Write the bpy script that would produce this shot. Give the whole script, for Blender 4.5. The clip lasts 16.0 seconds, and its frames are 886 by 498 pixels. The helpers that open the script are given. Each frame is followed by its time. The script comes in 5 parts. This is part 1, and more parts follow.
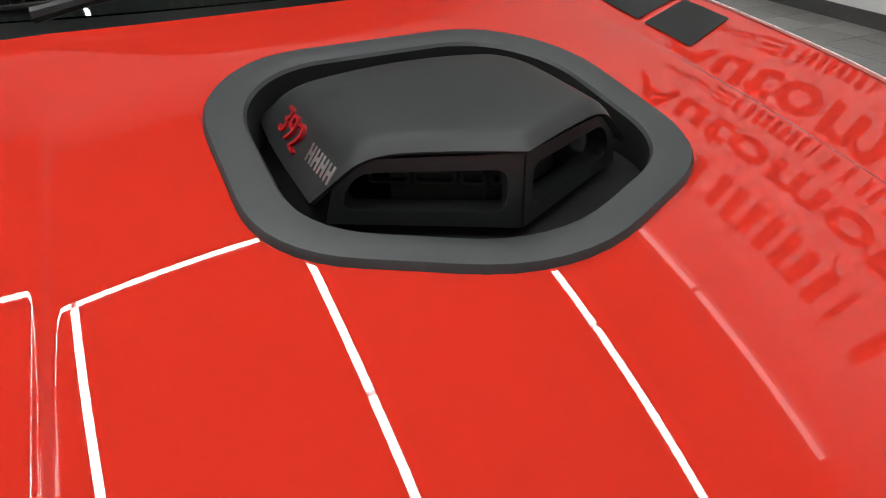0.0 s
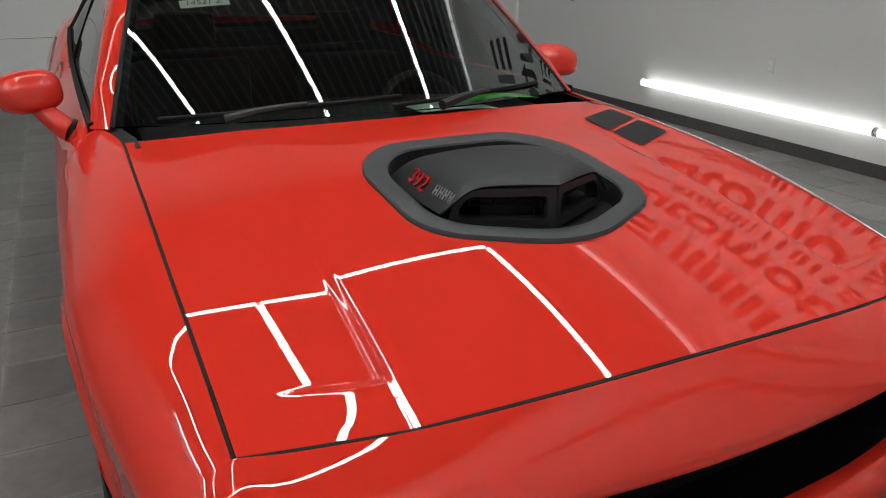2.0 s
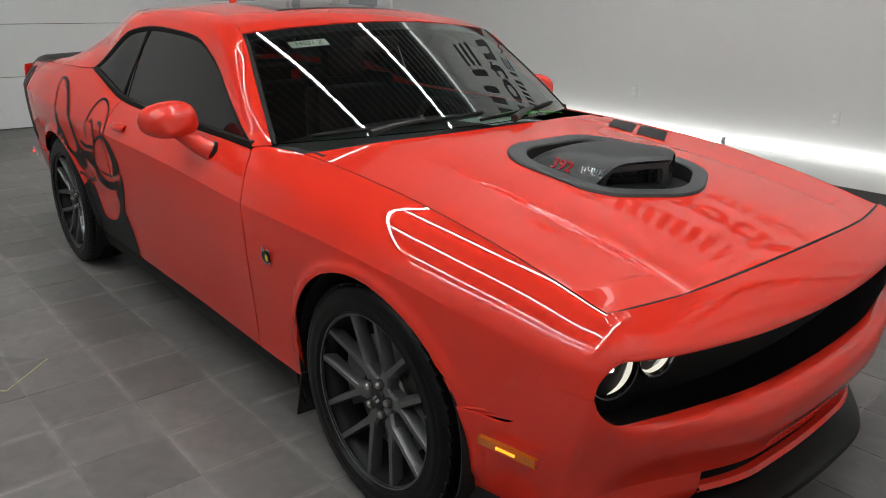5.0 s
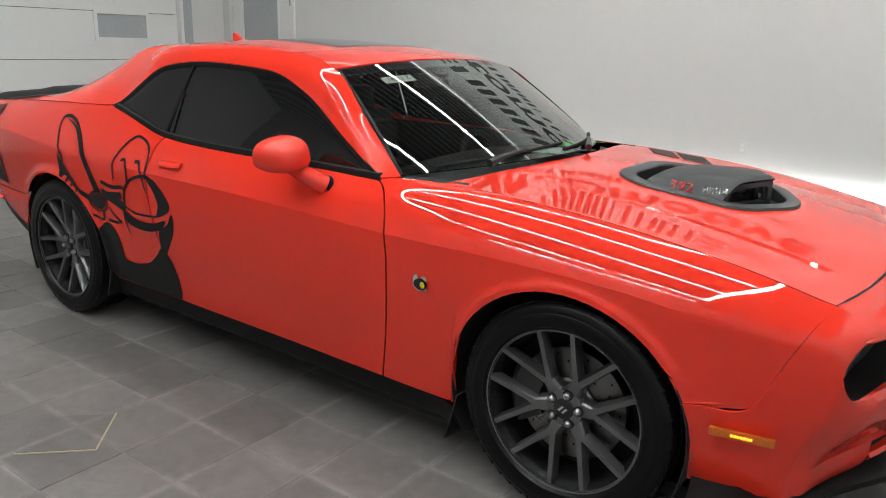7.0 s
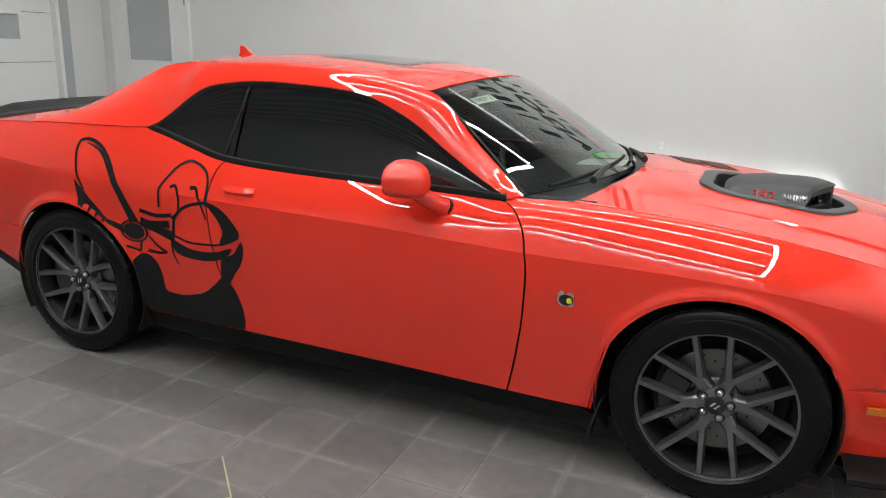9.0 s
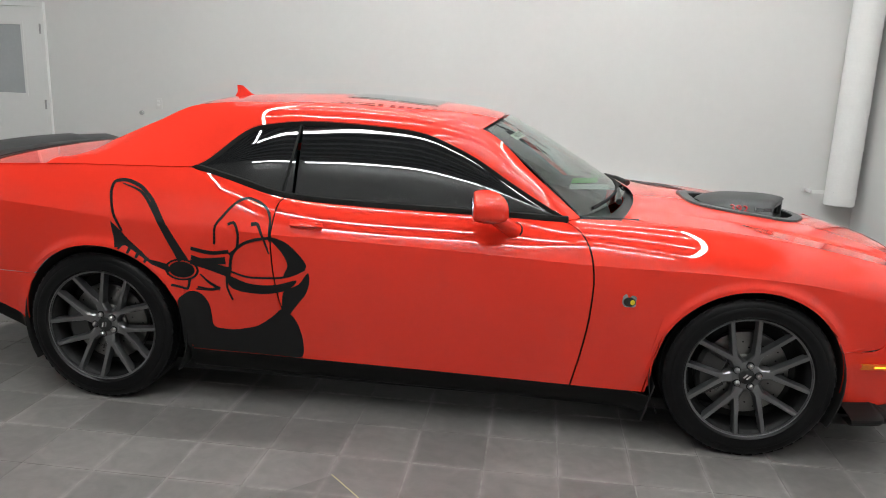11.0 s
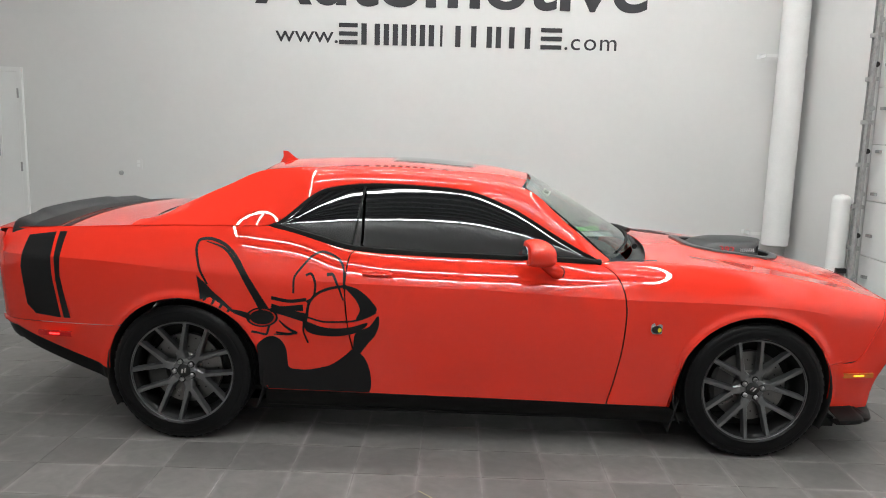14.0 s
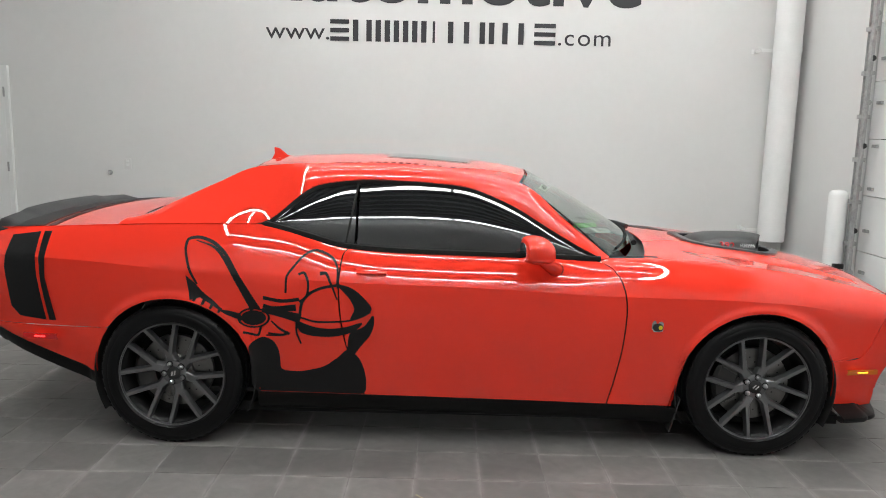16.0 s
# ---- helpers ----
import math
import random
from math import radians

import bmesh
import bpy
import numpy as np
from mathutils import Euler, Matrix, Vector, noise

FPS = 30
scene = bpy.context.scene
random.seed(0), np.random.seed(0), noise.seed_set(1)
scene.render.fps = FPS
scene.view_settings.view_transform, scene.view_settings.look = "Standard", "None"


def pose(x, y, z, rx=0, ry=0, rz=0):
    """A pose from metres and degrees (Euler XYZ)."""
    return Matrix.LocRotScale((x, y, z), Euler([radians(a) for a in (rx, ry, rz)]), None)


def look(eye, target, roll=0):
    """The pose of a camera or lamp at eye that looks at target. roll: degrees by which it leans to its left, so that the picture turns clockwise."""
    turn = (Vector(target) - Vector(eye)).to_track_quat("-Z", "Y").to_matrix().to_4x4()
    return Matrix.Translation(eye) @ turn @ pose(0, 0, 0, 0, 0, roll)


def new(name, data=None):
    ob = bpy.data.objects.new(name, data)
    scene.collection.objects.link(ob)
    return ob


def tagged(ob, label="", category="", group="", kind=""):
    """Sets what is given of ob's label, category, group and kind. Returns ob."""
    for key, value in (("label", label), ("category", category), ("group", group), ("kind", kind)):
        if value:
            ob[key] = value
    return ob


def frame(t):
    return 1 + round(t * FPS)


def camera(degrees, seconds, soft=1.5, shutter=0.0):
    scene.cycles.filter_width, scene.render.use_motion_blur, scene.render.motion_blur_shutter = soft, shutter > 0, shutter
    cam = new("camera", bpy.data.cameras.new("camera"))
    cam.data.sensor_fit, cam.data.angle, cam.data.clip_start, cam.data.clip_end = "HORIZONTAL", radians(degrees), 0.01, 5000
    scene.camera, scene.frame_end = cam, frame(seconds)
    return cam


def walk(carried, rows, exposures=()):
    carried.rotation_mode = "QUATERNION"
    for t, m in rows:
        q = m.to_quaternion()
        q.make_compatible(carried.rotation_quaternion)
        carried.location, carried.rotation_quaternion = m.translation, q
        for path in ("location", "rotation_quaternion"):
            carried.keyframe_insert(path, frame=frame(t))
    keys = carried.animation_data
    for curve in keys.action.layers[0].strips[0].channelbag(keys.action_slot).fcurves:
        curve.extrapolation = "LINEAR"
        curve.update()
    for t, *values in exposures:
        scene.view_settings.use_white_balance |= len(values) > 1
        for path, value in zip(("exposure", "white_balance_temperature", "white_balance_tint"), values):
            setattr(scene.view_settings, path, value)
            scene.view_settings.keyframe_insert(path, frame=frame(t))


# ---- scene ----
cam = camera(61.1, 16.0, soft=1.0)

PATH = [
    (0, (2.452, -0.384, 1.345), (0.879, 0.299, 0.317), -1.3),
    (0.5, (2.573, -0.49, 1.406), (0.96, 0.229, 0.468), -0.7),
    (1, (2.714, -0.596, 1.46), (1.053, 0.166, 0.647), 0.1),
    (1.5, (2.882, -0.734, 1.465), (1.202, 0.054, 0.718), 0.3),
    (2, (3.029, -0.878, 1.454), (1.361, -0.047, 0.728), 0.4),
    (2.5, (3.048, -1.012, 1.425), (1.415, -0.11, 0.705), 0.5),
    (3, (3.046, -1.182, 1.445), (1.46, -0.182, 0.748), 0.7),
    (3.5, (3.131, -1.413, 1.45), (1.575, -0.345, 0.786), 0.6),
    (6, (2.883, -2.406, 1.502), (1.575, -1.017, 0.903), 1.0),
    (6.5, (2.649, -2.602, 1.477), (1.419, -1.128, 0.918), 1.1),
    (7, (2.409, -2.851, 1.455), (1.278, -1.288, 0.927), 1.5),
    (7.5, (2.196, -3.094, 1.476), (1.167, -1.459, 0.955), 1.7),
    (8, (1.942, -3.244, 1.465), (0.982, -1.57, 0.941), 1.6),
    (8.5, (1.733, -3.315, 1.503), (0.867, -1.593, 0.967), 1.6),
    (11, (0.521, -4.068, 1.572), (0.286, -2.133, 1.124), 2.2),
    (11.5, (0.327, -4.144, 1.562), (0.17, -2.195, 1.139), 2.3),
    (12, (0.127, -4.164, 1.57), (0.03, -2.209, 1.162), 2.1),
    (12.5, (-0.003, -4.315, 1.608), (-0.07, -2.349, 1.247), 1.9),
    (13, (-0.049, -4.523, 1.626), (-0.089, -2.548, 1.314), 1.8),
    (13.5, (-0.091, -4.623, 1.628), (-0.123, -2.648, 1.319), 1.7),
    (14, (-0.089, -4.63, 1.631), (-0.117, -2.654, 1.32), 1.6),
    (14.5, (-0.1, -4.594, 1.622), (-0.12, -2.619, 1.308), 1.5),
    (15, (-0.095, -4.535, 1.598), (-0.113, -2.56, 1.285), 1.4),
    (15.5, (-0.103, -4.526, 1.594), (-0.116, -2.551, 1.283), 1.4),
    (16, (-0.107, -4.544, 1.609), (-0.115, -2.568, 1.296), 1.3),
]
walk(cam, [(t, look(eye, target, roll)) for t, eye, target, roll in PATH],
     exposures=[(0, -0.24), (1, -0.36), (2, -0.46), (3.5, -0.34), (6, 0.17), (7, 0.36), (8, 0.33), (8.5, 0.45), (11, 0.55), (16, 0.53)])

import functools

# ---- world and light ----
world = bpy.data.worlds.new("world")
scene.world = world
world.use_nodes = True
world.node_tree.nodes["Background"].inputs[0].default_value = (0.8, 0.85, 0.9, 1)
world.node_tree.nodes["Background"].inputs[1].default_value = 0.0

# ---- materials ----


def mat(name, color, rough=0.5, metal=0.0, vary=0.0, scale=8.0, bump=0.0, bump_scale=60.0, coat=0.0, spec=0.5, rough_vary=0.0, world=False):
    """Principled material with two scales of noise in colour, gloss and relief."""
    m = bpy.data.materials.new(name)
    m.use_nodes = True
    nt = m.node_tree
    b = nt.nodes["Principled BSDF"]
    b.inputs["Base Color"].default_value = (*color, 1)
    b.inputs["Roughness"].default_value = rough
    b.inputs["Metallic"].default_value = metal
    b.inputs["Coat Weight"].default_value = coat
    b.inputs["Coat Roughness"].default_value = 0.012
    b.inputs["Coat IOR"].default_value = 1.6
    b.inputs["Specular IOR Level"].default_value = spec
    co = nt.nodes.new("ShaderNodeNewGeometry" if world else "ShaderNodeTexCoord")
    where = co.outputs["Position" if world else "Object"]
    if vary or rough_vary:
        n1 = nt.nodes.new("ShaderNodeTexNoise")
        n1.inputs["Scale"].default_value = scale
        n1.inputs["Detail"].default_value = 6
        n2 = nt.nodes.new("ShaderNodeTexNoise")
        n2.inputs["Scale"].default_value = scale * 9
        n2.inputs["Detail"].default_value = 4
        add = nt.nodes.new("ShaderNodeMix")
        add.data_type = "FLOAT"
        add.inputs[0].default_value = 0.4
        for n in (n1, n2):
            nt.links.new(where, n.inputs["Vector"])
        nt.links.new(n1.outputs[0], add.inputs[2])
        nt.links.new(n2.outputs[0], add.inputs[3])
        if vary:
            ramp = nt.nodes.new("ShaderNodeMapRange")
            ramp.inputs[1].default_value, ramp.inputs[2].default_value = 0.3, 0.7
            ramp.inputs[3].default_value, ramp.inputs[4].default_value = 1 - vary, 1 + vary
            nt.links.new(add.outputs[0], ramp.inputs[0])
            mul = nt.nodes.new("ShaderNodeVectorMath")
            mul.operation = "SCALE"
            mul.inputs[0].default_value = color
            nt.links.new(ramp.outputs[0], mul.inputs["Scale"])
            nt.links.new(mul.outputs[0], b.inputs["Base Color"])
        if rough_vary:
            r2 = nt.nodes.new("ShaderNodeMapRange")
            r2.inputs[1].default_value, r2.inputs[2].default_value = 0.3, 0.7
            r2.inputs[3].default_value, r2.inputs[4].default_value = max(0.0, rough - rough_vary), rough + rough_vary
            nt.links.new(add.outputs[0], r2.inputs[0])
            nt.links.new(r2.outputs[0], b.inputs["Roughness"])
    if bump:
        nb = nt.nodes.new("ShaderNodeTexNoise")
        nb.inputs["Scale"].default_value = bump_scale
        nb.inputs["Detail"].default_value = 5
        nt.links.new(where, nb.inputs["Vector"])
        bp = nt.nodes.new("ShaderNodeBump")
        bp.inputs["Strength"].default_value = bump
        bp.inputs["Distance"].default_value = 0.01
        nt.links.new(nb.outputs[0], bp.inputs["Height"])
        nt.links.new(bp.outputs[0], b.inputs["Normal"])
    return m


def glow(name, color, strength):
    m = bpy.data.materials.new(name)
    m.use_nodes = True
    b = m.node_tree.nodes["Principled BSDF"]
    b.inputs["Base Color"].default_value = (*[0.5 * c for c in color], 1)
    b.inputs["Emission Color"].default_value = (*color, 1)
    b.inputs["Emission Strength"].default_value = strength
    return m


def glass(name, color, rough=0.0):
    m = bpy.data.materials.new(name)
    m.use_nodes = True
    b = m.node_tree.nodes["Principled BSDF"]
    b.inputs["Base Color"].default_value = (*color, 1)
    b.inputs["Roughness"].default_value = rough
    b.inputs["Transmission Weight"].default_value = 1.0
    b.inputs["IOR"].default_value = 1.5
    return m


PAINT = mat("orange_red_car_paint", (0.78, 0.036, 0.019), 0.5, 0.0, vary=0.02, scale=3, coat=1.0, spec=0.0)
MATTE = mat("satin_black_plastic", (0.011, 0.0115, 0.012), 0.42, vary=0.15, scale=20, bump=0.04, bump_scale=900)
SCOOPM = mat("satin_charcoal_scoop", (0.022, 0.023, 0.024), 0.42, vary=0.10, scale=20, bump=0.03, bump_scale=900)
RINGM = mat("satin_grey_black_trim", (0.045, 0.048, 0.050), 0.40, vary=0.08, scale=15, bump=0.03, bump_scale=900)
VINYL = mat("matte_black_vinyl", (0.007, 0.007, 0.0075), 0.45, vary=0.1, scale=12, spec=0.3)
# Liner black; also for strips and plates that stand in for gap shade.
DARK = mat("black_liner_and_cavity_shade", (0.006, 0.006, 0.006), 0.8, vary=0.2)
RUBBER = mat("black_tyre_rubber", (0.0035, 0.0035, 0.004), 0.36, vary=0.3, scale=15, spec=0.22, bump=0.08, bump_scale=220, rough_vary=0.1)
SEAL = mat("black_window_seal", (0.009, 0.009, 0.009), 0.6, vary=0.1, spec=0.2)
RIM = mat("dark_graphite_wheel_paint", (0.19, 0.191, 0.196), 0.36, 0.85, vary=0.1, scale=20, bump=0.03, bump_scale=700)
# Near-black, unlike RIM: shade between the spokes is put into its colour.
BARREL = mat("shaded_rim_barrel", (0.008, 0.008, 0.0085), 0.5, 0.0, spec=0.2, vary=0.1, scale=20)
STEEL = mat("brushed_brake_steel", (0.19, 0.187, 0.183), 0.34, 1.0, vary=0.15, scale=18, rough_vary=0.1)
GRILLEM = mat("black_grille_plastic", (0.004, 0.004, 0.004), 0.45, vary=0.1, scale=20, spec=0.18)
GLOSSB = mat("gloss_black_bezel", (0.006, 0.006, 0.006), 0.12, vary=0.1, scale=20)
REFLECT = mat("faceted_reflector", (0.80, 0.81, 0.84), 0.22, 0.7, vary=0.05, bump=0.25, bump_scale=60)
CHROME = mat("bright_chrome", (0.75, 0.75, 0.76), 0.12, 1.0, vary=0.03)
NUT = mat("dull_lug_steel", (0.42, 0.42, 0.42), 0.28, 1.0, vary=0.1)
CALIPER = mat("black_caliper_paint", (0.02, 0.02, 0.02), 0.3, vary=0.1)
WHITEP = mat("off_white_wall_paint", (0.665, 0.66, 0.65), 0.55, vary=0.025, scale=1.3, bump=0.06, bump_scale=130, rough_vary=0.08)
GREYWALL = mat("grey_unseen_wall", (0.40, 0.40, 0.395), 0.55, vary=0.03, scale=1.3, bump=0.06, bump_scale=130)
DOORP = mat("white_panel_paint", (0.76, 0.76, 0.75), 0.4, vary=0.02, scale=2, bump=0.04, bump_scale=200)
BASE = mat("dark_grey_base_tile", (0.075, 0.072, 0.070), 0.3, vary=0.2, scale=5, bump=0.1, bump_scale=60)
GROUT = mat("grey_grout", (0.205, 0.197, 0.188), 0.7, vary=0.45, scale=3, bump=0.2, bump_scale=200)
CEIL = mat("dark_metal_deck", (0.095, 0.098, 0.10), 0.5, 0.0, vary=0.2, scale=4)
RIB = mat("grey_metal_rib", (0.36, 0.365, 0.37), 0.45, 0.2, vary=0.15, scale=6)
SIGNM = mat("charcoal_sign_vinyl", (0.022, 0.022, 0.026), 0.5, vary=0.1)
PIPEM = mat("white_wrapped_duct", (0.76, 0.76, 0.75), 0.5, vary=0.04, scale=6, bump=0.3, bump_scale=25)
GALV = mat("galvanised_steel", (0.38, 0.38, 0.375), 0.45, 0.6, vary=0.3, scale=25)
LEATHER = mat("black_interior_leather", (0.026, 0.026, 0.027), 0.55, vary=0.2, scale=20, bump=0.2, bump_scale=300)
RED = mat("bright_red_badge", (0.55, 0.015, 0.02), 0.25, vary=0.05)
YELLOW = mat("yellow_badge", (0.75, 0.6, 0.03), 0.3, vary=0.05)
GREENP = mat("green_paper_tag", (0.10, 0.65, 0.06), 0.6, vary=0.05)
PAPER = mat("pale_paper_sheet", (0.55, 0.66, 0.60), 0.6, vary=0.05)
LABELP = mat("pale_sticker_paper", (0.62, 0.68, 0.60), 0.5, vary=0.05)
INK = mat("black_ink", (0.02, 0.02, 0.02), 0.5)
FROST = mat("grey_frosted_pane", (0.42, 0.44, 0.45), 0.25, vary=0.05, scale=3)
MIRROR = mat("mirror_glass", (0.8, 0.8, 0.82), 0.02, 1.0)
WINDSHIELD = glass("clear_windshield_glass", (0.66, 0.73, 0.69))
TINT = glass("dark_tinted_glass", (0.014, 0.0145, 0.0155))
TINT.node_tree.nodes["Principled BSDF"].inputs["Transmission Weight"].default_value = 0.35
LENS = glass("clear_lamp_lens", (0.95, 0.95, 0.95))
TUBE = glow("lit_led_tube", (0.965, 1.0, 0.985), 49.0)
HIGHTUBE = glow("lit_high_wall_tube", (0.965, 1.0, 0.985), 2.5)
LOWTUBE = glow("lit_low_led_tube", (0.98, 1.0, 0.98), 4.5)
AMBER = mat("amber_marker_lens", (0.52, 0.115, 0.008), 0.2, vary=0.2, scale=120, coat=0.6)
AMBERGLOW = glow("lit_amber_bulbs", (1.0, 0.36, 0.02), 1.7)
REDLENS = mat("red_marker_lens", (0.5, 0.01, 0.01), 0.2, vary=0.2, scale=120, coat=0.6)
REDGLOW = glow("lit_red_bulbs", (1.0, 0.02, 0.02), 3.0)
BULB = glow("lit_headlight_bulb", (1.0, 0.97, 0.92), 3.5)
HALO = glow("lit_halo_ring", (1.0, 0.95, 0.80), 0.8)
SUNGLASS = mat("black_sunroof_glass", (0.012, 0.013, 0.014), 0.03, coat=0.5)

TILE = mat("slate_grey_floor_tile", (0.152, 0.143, 0.138), 0.42, vary=0.16, scale=2.2, spec=0.32, bump=0.06, bump_scale=40, rough_vary=0.03, world=True)
nt = TILE.node_tree
info = nt.nodes.new("ShaderNodeObjectInfo")
isl = nt.nodes.new("ShaderNodeNewGeometry")
sm = nt.nodes.new("ShaderNodeMath")
sm.operation = "ADD"
nt.links.new(info.outputs["Random"], sm.inputs[0])
nt.links.new(isl.outputs["Random Per Island"], sm.inputs[1])
mr = nt.nodes.new("ShaderNodeMapRange")
mr.inputs[1].default_value, mr.inputs[2].default_value = 0.0, 2.0
mr.inputs[3].default_value, mr.inputs[4].default_value = 0.66, 1.30
nt.links.new(sm.outputs[0], mr.inputs[0])
old = [l.from_socket for l in nt.links if l.to_socket == nt.nodes["Principled BSDF"].inputs["Base Color"]][0]
tm = nt.nodes.new("ShaderNodeVectorMath")
tm.operation = "SCALE"
nt.links.new(old, tm.inputs[0])
nt.links.new(mr.outputs[0], tm.inputs["Scale"])
pos = nt.nodes.new("ShaderNodeNewGeometry")
sep = nt.nodes.new("ShaderNodeSeparateXYZ")
nt.links.new(pos.outputs["Position"], sep.inputs[0])


def mth(op, a, b=None):
    n = nt.nodes.new("ShaderNodeMath")
    n.operation = op
    for k, v in enumerate((a, b)):
        if v is None:
            continue
        if isinstance(v, (int, float)):
            n.inputs[k].default_value = v
        else:
            nt.links.new(v, n.inputs[k])
    return n.outputs[0]


edge_d = []
for axis, off in ((0, 0.076), (1, -0.645)):
    f = mth("FRACT", mth("DIVIDE", mth("SUBTRACT", sep.outputs[axis], off - 30.5), 0.305))
    edge_d.append(mth("MINIMUM", f, mth("SUBTRACT", 1.0, f)))
dist = mth("MINIMUM", edge_d[0], edge_d[1])
blot = nt.nodes.new("ShaderNodeTexNoise")
blot.inputs["Scale"].default_value = 3.2
blot.inputs["Detail"].default_value = 5
nt.links.new(pos.outputs["Position"], blot.inputs["Vector"])
near = mth("SUBTRACT", 1.0, mth("MINIMUM", 1.0, mth("DIVIDE", dist, 0.10)))
haze = mth("MULTIPLY", mth("MULTIPLY", near, near), mth("MAXIMUM", 0.0, mth("MULTIPLY", mth("SUBTRACT", blot.outputs[0], 0.40), 3.0)))
smear = nt.nodes.new("ShaderNodeTexNoise")
smear.inputs["Scale"].default_value = 7.0
smear.inputs["Detail"].default_value = 7
smear.inputs["Distortion"].default_value = 1.6
nt.links.new(pos.outputs["Position"], smear.inputs["Vector"])
total = mth("ADD", mth("MULTIPLY", haze, 1.15), mth("MULTIPLY", mth("SUBTRACT", smear.outputs[0], 0.5), 0.50))
lift = nt.nodes.new("ShaderNodeVectorMath")
lift.operation = "SCALE"
nt.links.new(tm.outputs[0], lift.inputs[0])
nt.links.new(mth("ADD", 0.97, total), lift.inputs["Scale"])
nt.links.new(lift.outputs[0], nt.nodes["Principled BSDF"].inputs["Base Color"])

# ---- mesh helpers ----


def part(name, bm, material, parent=None, label="", smooth=35):
    """Link a bmesh as one mesh object under a thing."""
    me = bpy.data.meshes.new(name)
    bm.to_mesh(me)
    bm.free()
    me.materials.append(material)
    if smooth:
        for p in me.polygons:
            p.use_smooth = True
        me.set_sharp_from_angle(angle=radians(smooth))
    ob = new(name, me)
    if parent is not None:
        ob.parent = parent
    return tagged(ob, label)


def thing(name, label, category, place=None, group="", kind=""):
    ob = new(name)
    if place is not None:
        ob.matrix_basis = place
    return tagged(ob, label, category, group, kind)


def spline(*pts):
    """Smooth curve through (t, value) points, values may be vectors."""
    pts = sorted(pts, key=lambda p: p[0])
    ts = [p[0] for p in pts]
    vs = [np.array(p[1], float) for p in pts]
    n = len(ts)
    d = [(vs[i + 1] - vs[i]) / (ts[i + 1] - ts[i]) for i in range(n - 1)]
    ms = [d[0]] + [None] * (n - 2) + [d[-1]]
    for i in range(1, n - 1):
        a, b = d[i - 1], d[i]
        h0, h1 = ts[i] - ts[i - 1], ts[i + 1] - ts[i]
        w0, w1 = 2 * h1 + h0, h1 + 2 * h0
        with np.errstate(divide="ignore", invalid="ignore"):
            m = np.where(a * b > 0, (w0 + w1) / (w0 / np.where(a == 0, 1, a) + w1 / np.where(b == 0, 1, b)), 0.0)
        ms[i] = m

    def f(t):
        t = min(max(t, ts[0]), ts[-1])
        i = min(max(int(np.searchsorted(ts, t)) - 1, 0), n - 2)
        h = ts[i + 1] - ts[i]
        s = (t - ts[i]) / h
        v = ((1 + 2 * s) * (1 - s) ** 2) * vs[i] + (s * (1 - s) ** 2) * h * ms[i] + (s * s * (3 - 2 * s)) * vs[i + 1] + (s * s * (s - 1)) * h * ms[i + 1]
        return float(v) if v.ndim == 0 else v
    return f


def ease(t):
    t = min(max(t, 0.0), 1.0)
    return t * t * (3 - 2 * t)


def path(*pts):
    """Smooth curve through points, with 0..1 along its knots."""
    n = len(pts) - 1
    return spline(*[(i / n, p) for i, p in enumerate(pts)])


def soft(f, w, lo=None, hi=None):
    """The curve with its bends rounded over the width w; its ends stay."""
    ks = [(i / 6 * w, math.exp(-(i / 3) ** 2)) for i in range(-6, 7)]
    total = sum(k for _, k in ks)

    @functools.lru_cache(maxsize=None)
    def g(t):
        out = 0.0
        for d, k in ks:
            q = t + d
            if lo is not None and q < lo:
                v = 2 * np.array(f(lo)) - np.array(f(2 * lo - q))
            elif hi is not None and q > hi:
                v = 2 * np.array(f(hi)) - np.array(f(2 * hi - q))
            else:
                v = np.array(f(q))
            out = out + v * k
        out = out / total
        return float(out) if np.ndim(out) == 0 else out
    return g


def sheet(rows, t=0.0, flip=False, close=False, drop=None):
    """A bmesh from a grid of points; t gives it thickness behind its outer face."""
    bm = bmesh.new()
    nr, nc = len(rows), len(rows[0])
    vs = [[bm.verts.new(p) for p in r] for r in rows]
    fs = []
    for i in range(nr - 1):
        for j in range(nc if close else nc - 1):
            k = (j + 1) % nc
            q = [vs[i][j], vs[i][k], vs[i + 1][k], vs[i + 1][j]]
            if drop and drop(sum((v.co for v in q), Vector()) / 4):
                continue
            if len({tuple(round(c, 5) for c in v.co) for v in q}) < 3:
                continue
            fs.append(bm.faces.new(q[::-1] if flip else q))
    bm.normal_update()
    for v in [v for v in bm.verts if not v.link_faces]:
        bm.verts.remove(v)
    if t:
        back = {v: bm.verts.new(v.co - v.normal * t) for v in list(bm.verts)}
        for f in fs:
            bm.faces.new([back[v] for v in reversed(f.verts)])
        for e in [e for e in bm.edges if len(e.link_faces) == 1 and e.verts[0] in back]:
            f = e.link_faces[0]
            a, b = e.verts
            order = list(f.verts)
            if order[(order.index(a) + 1) % len(order)] != b:
                a, b = b, a
            try:
                bm.faces.new([b, a, back[a], back[b]])
            except ValueError:
                pass
    return bm


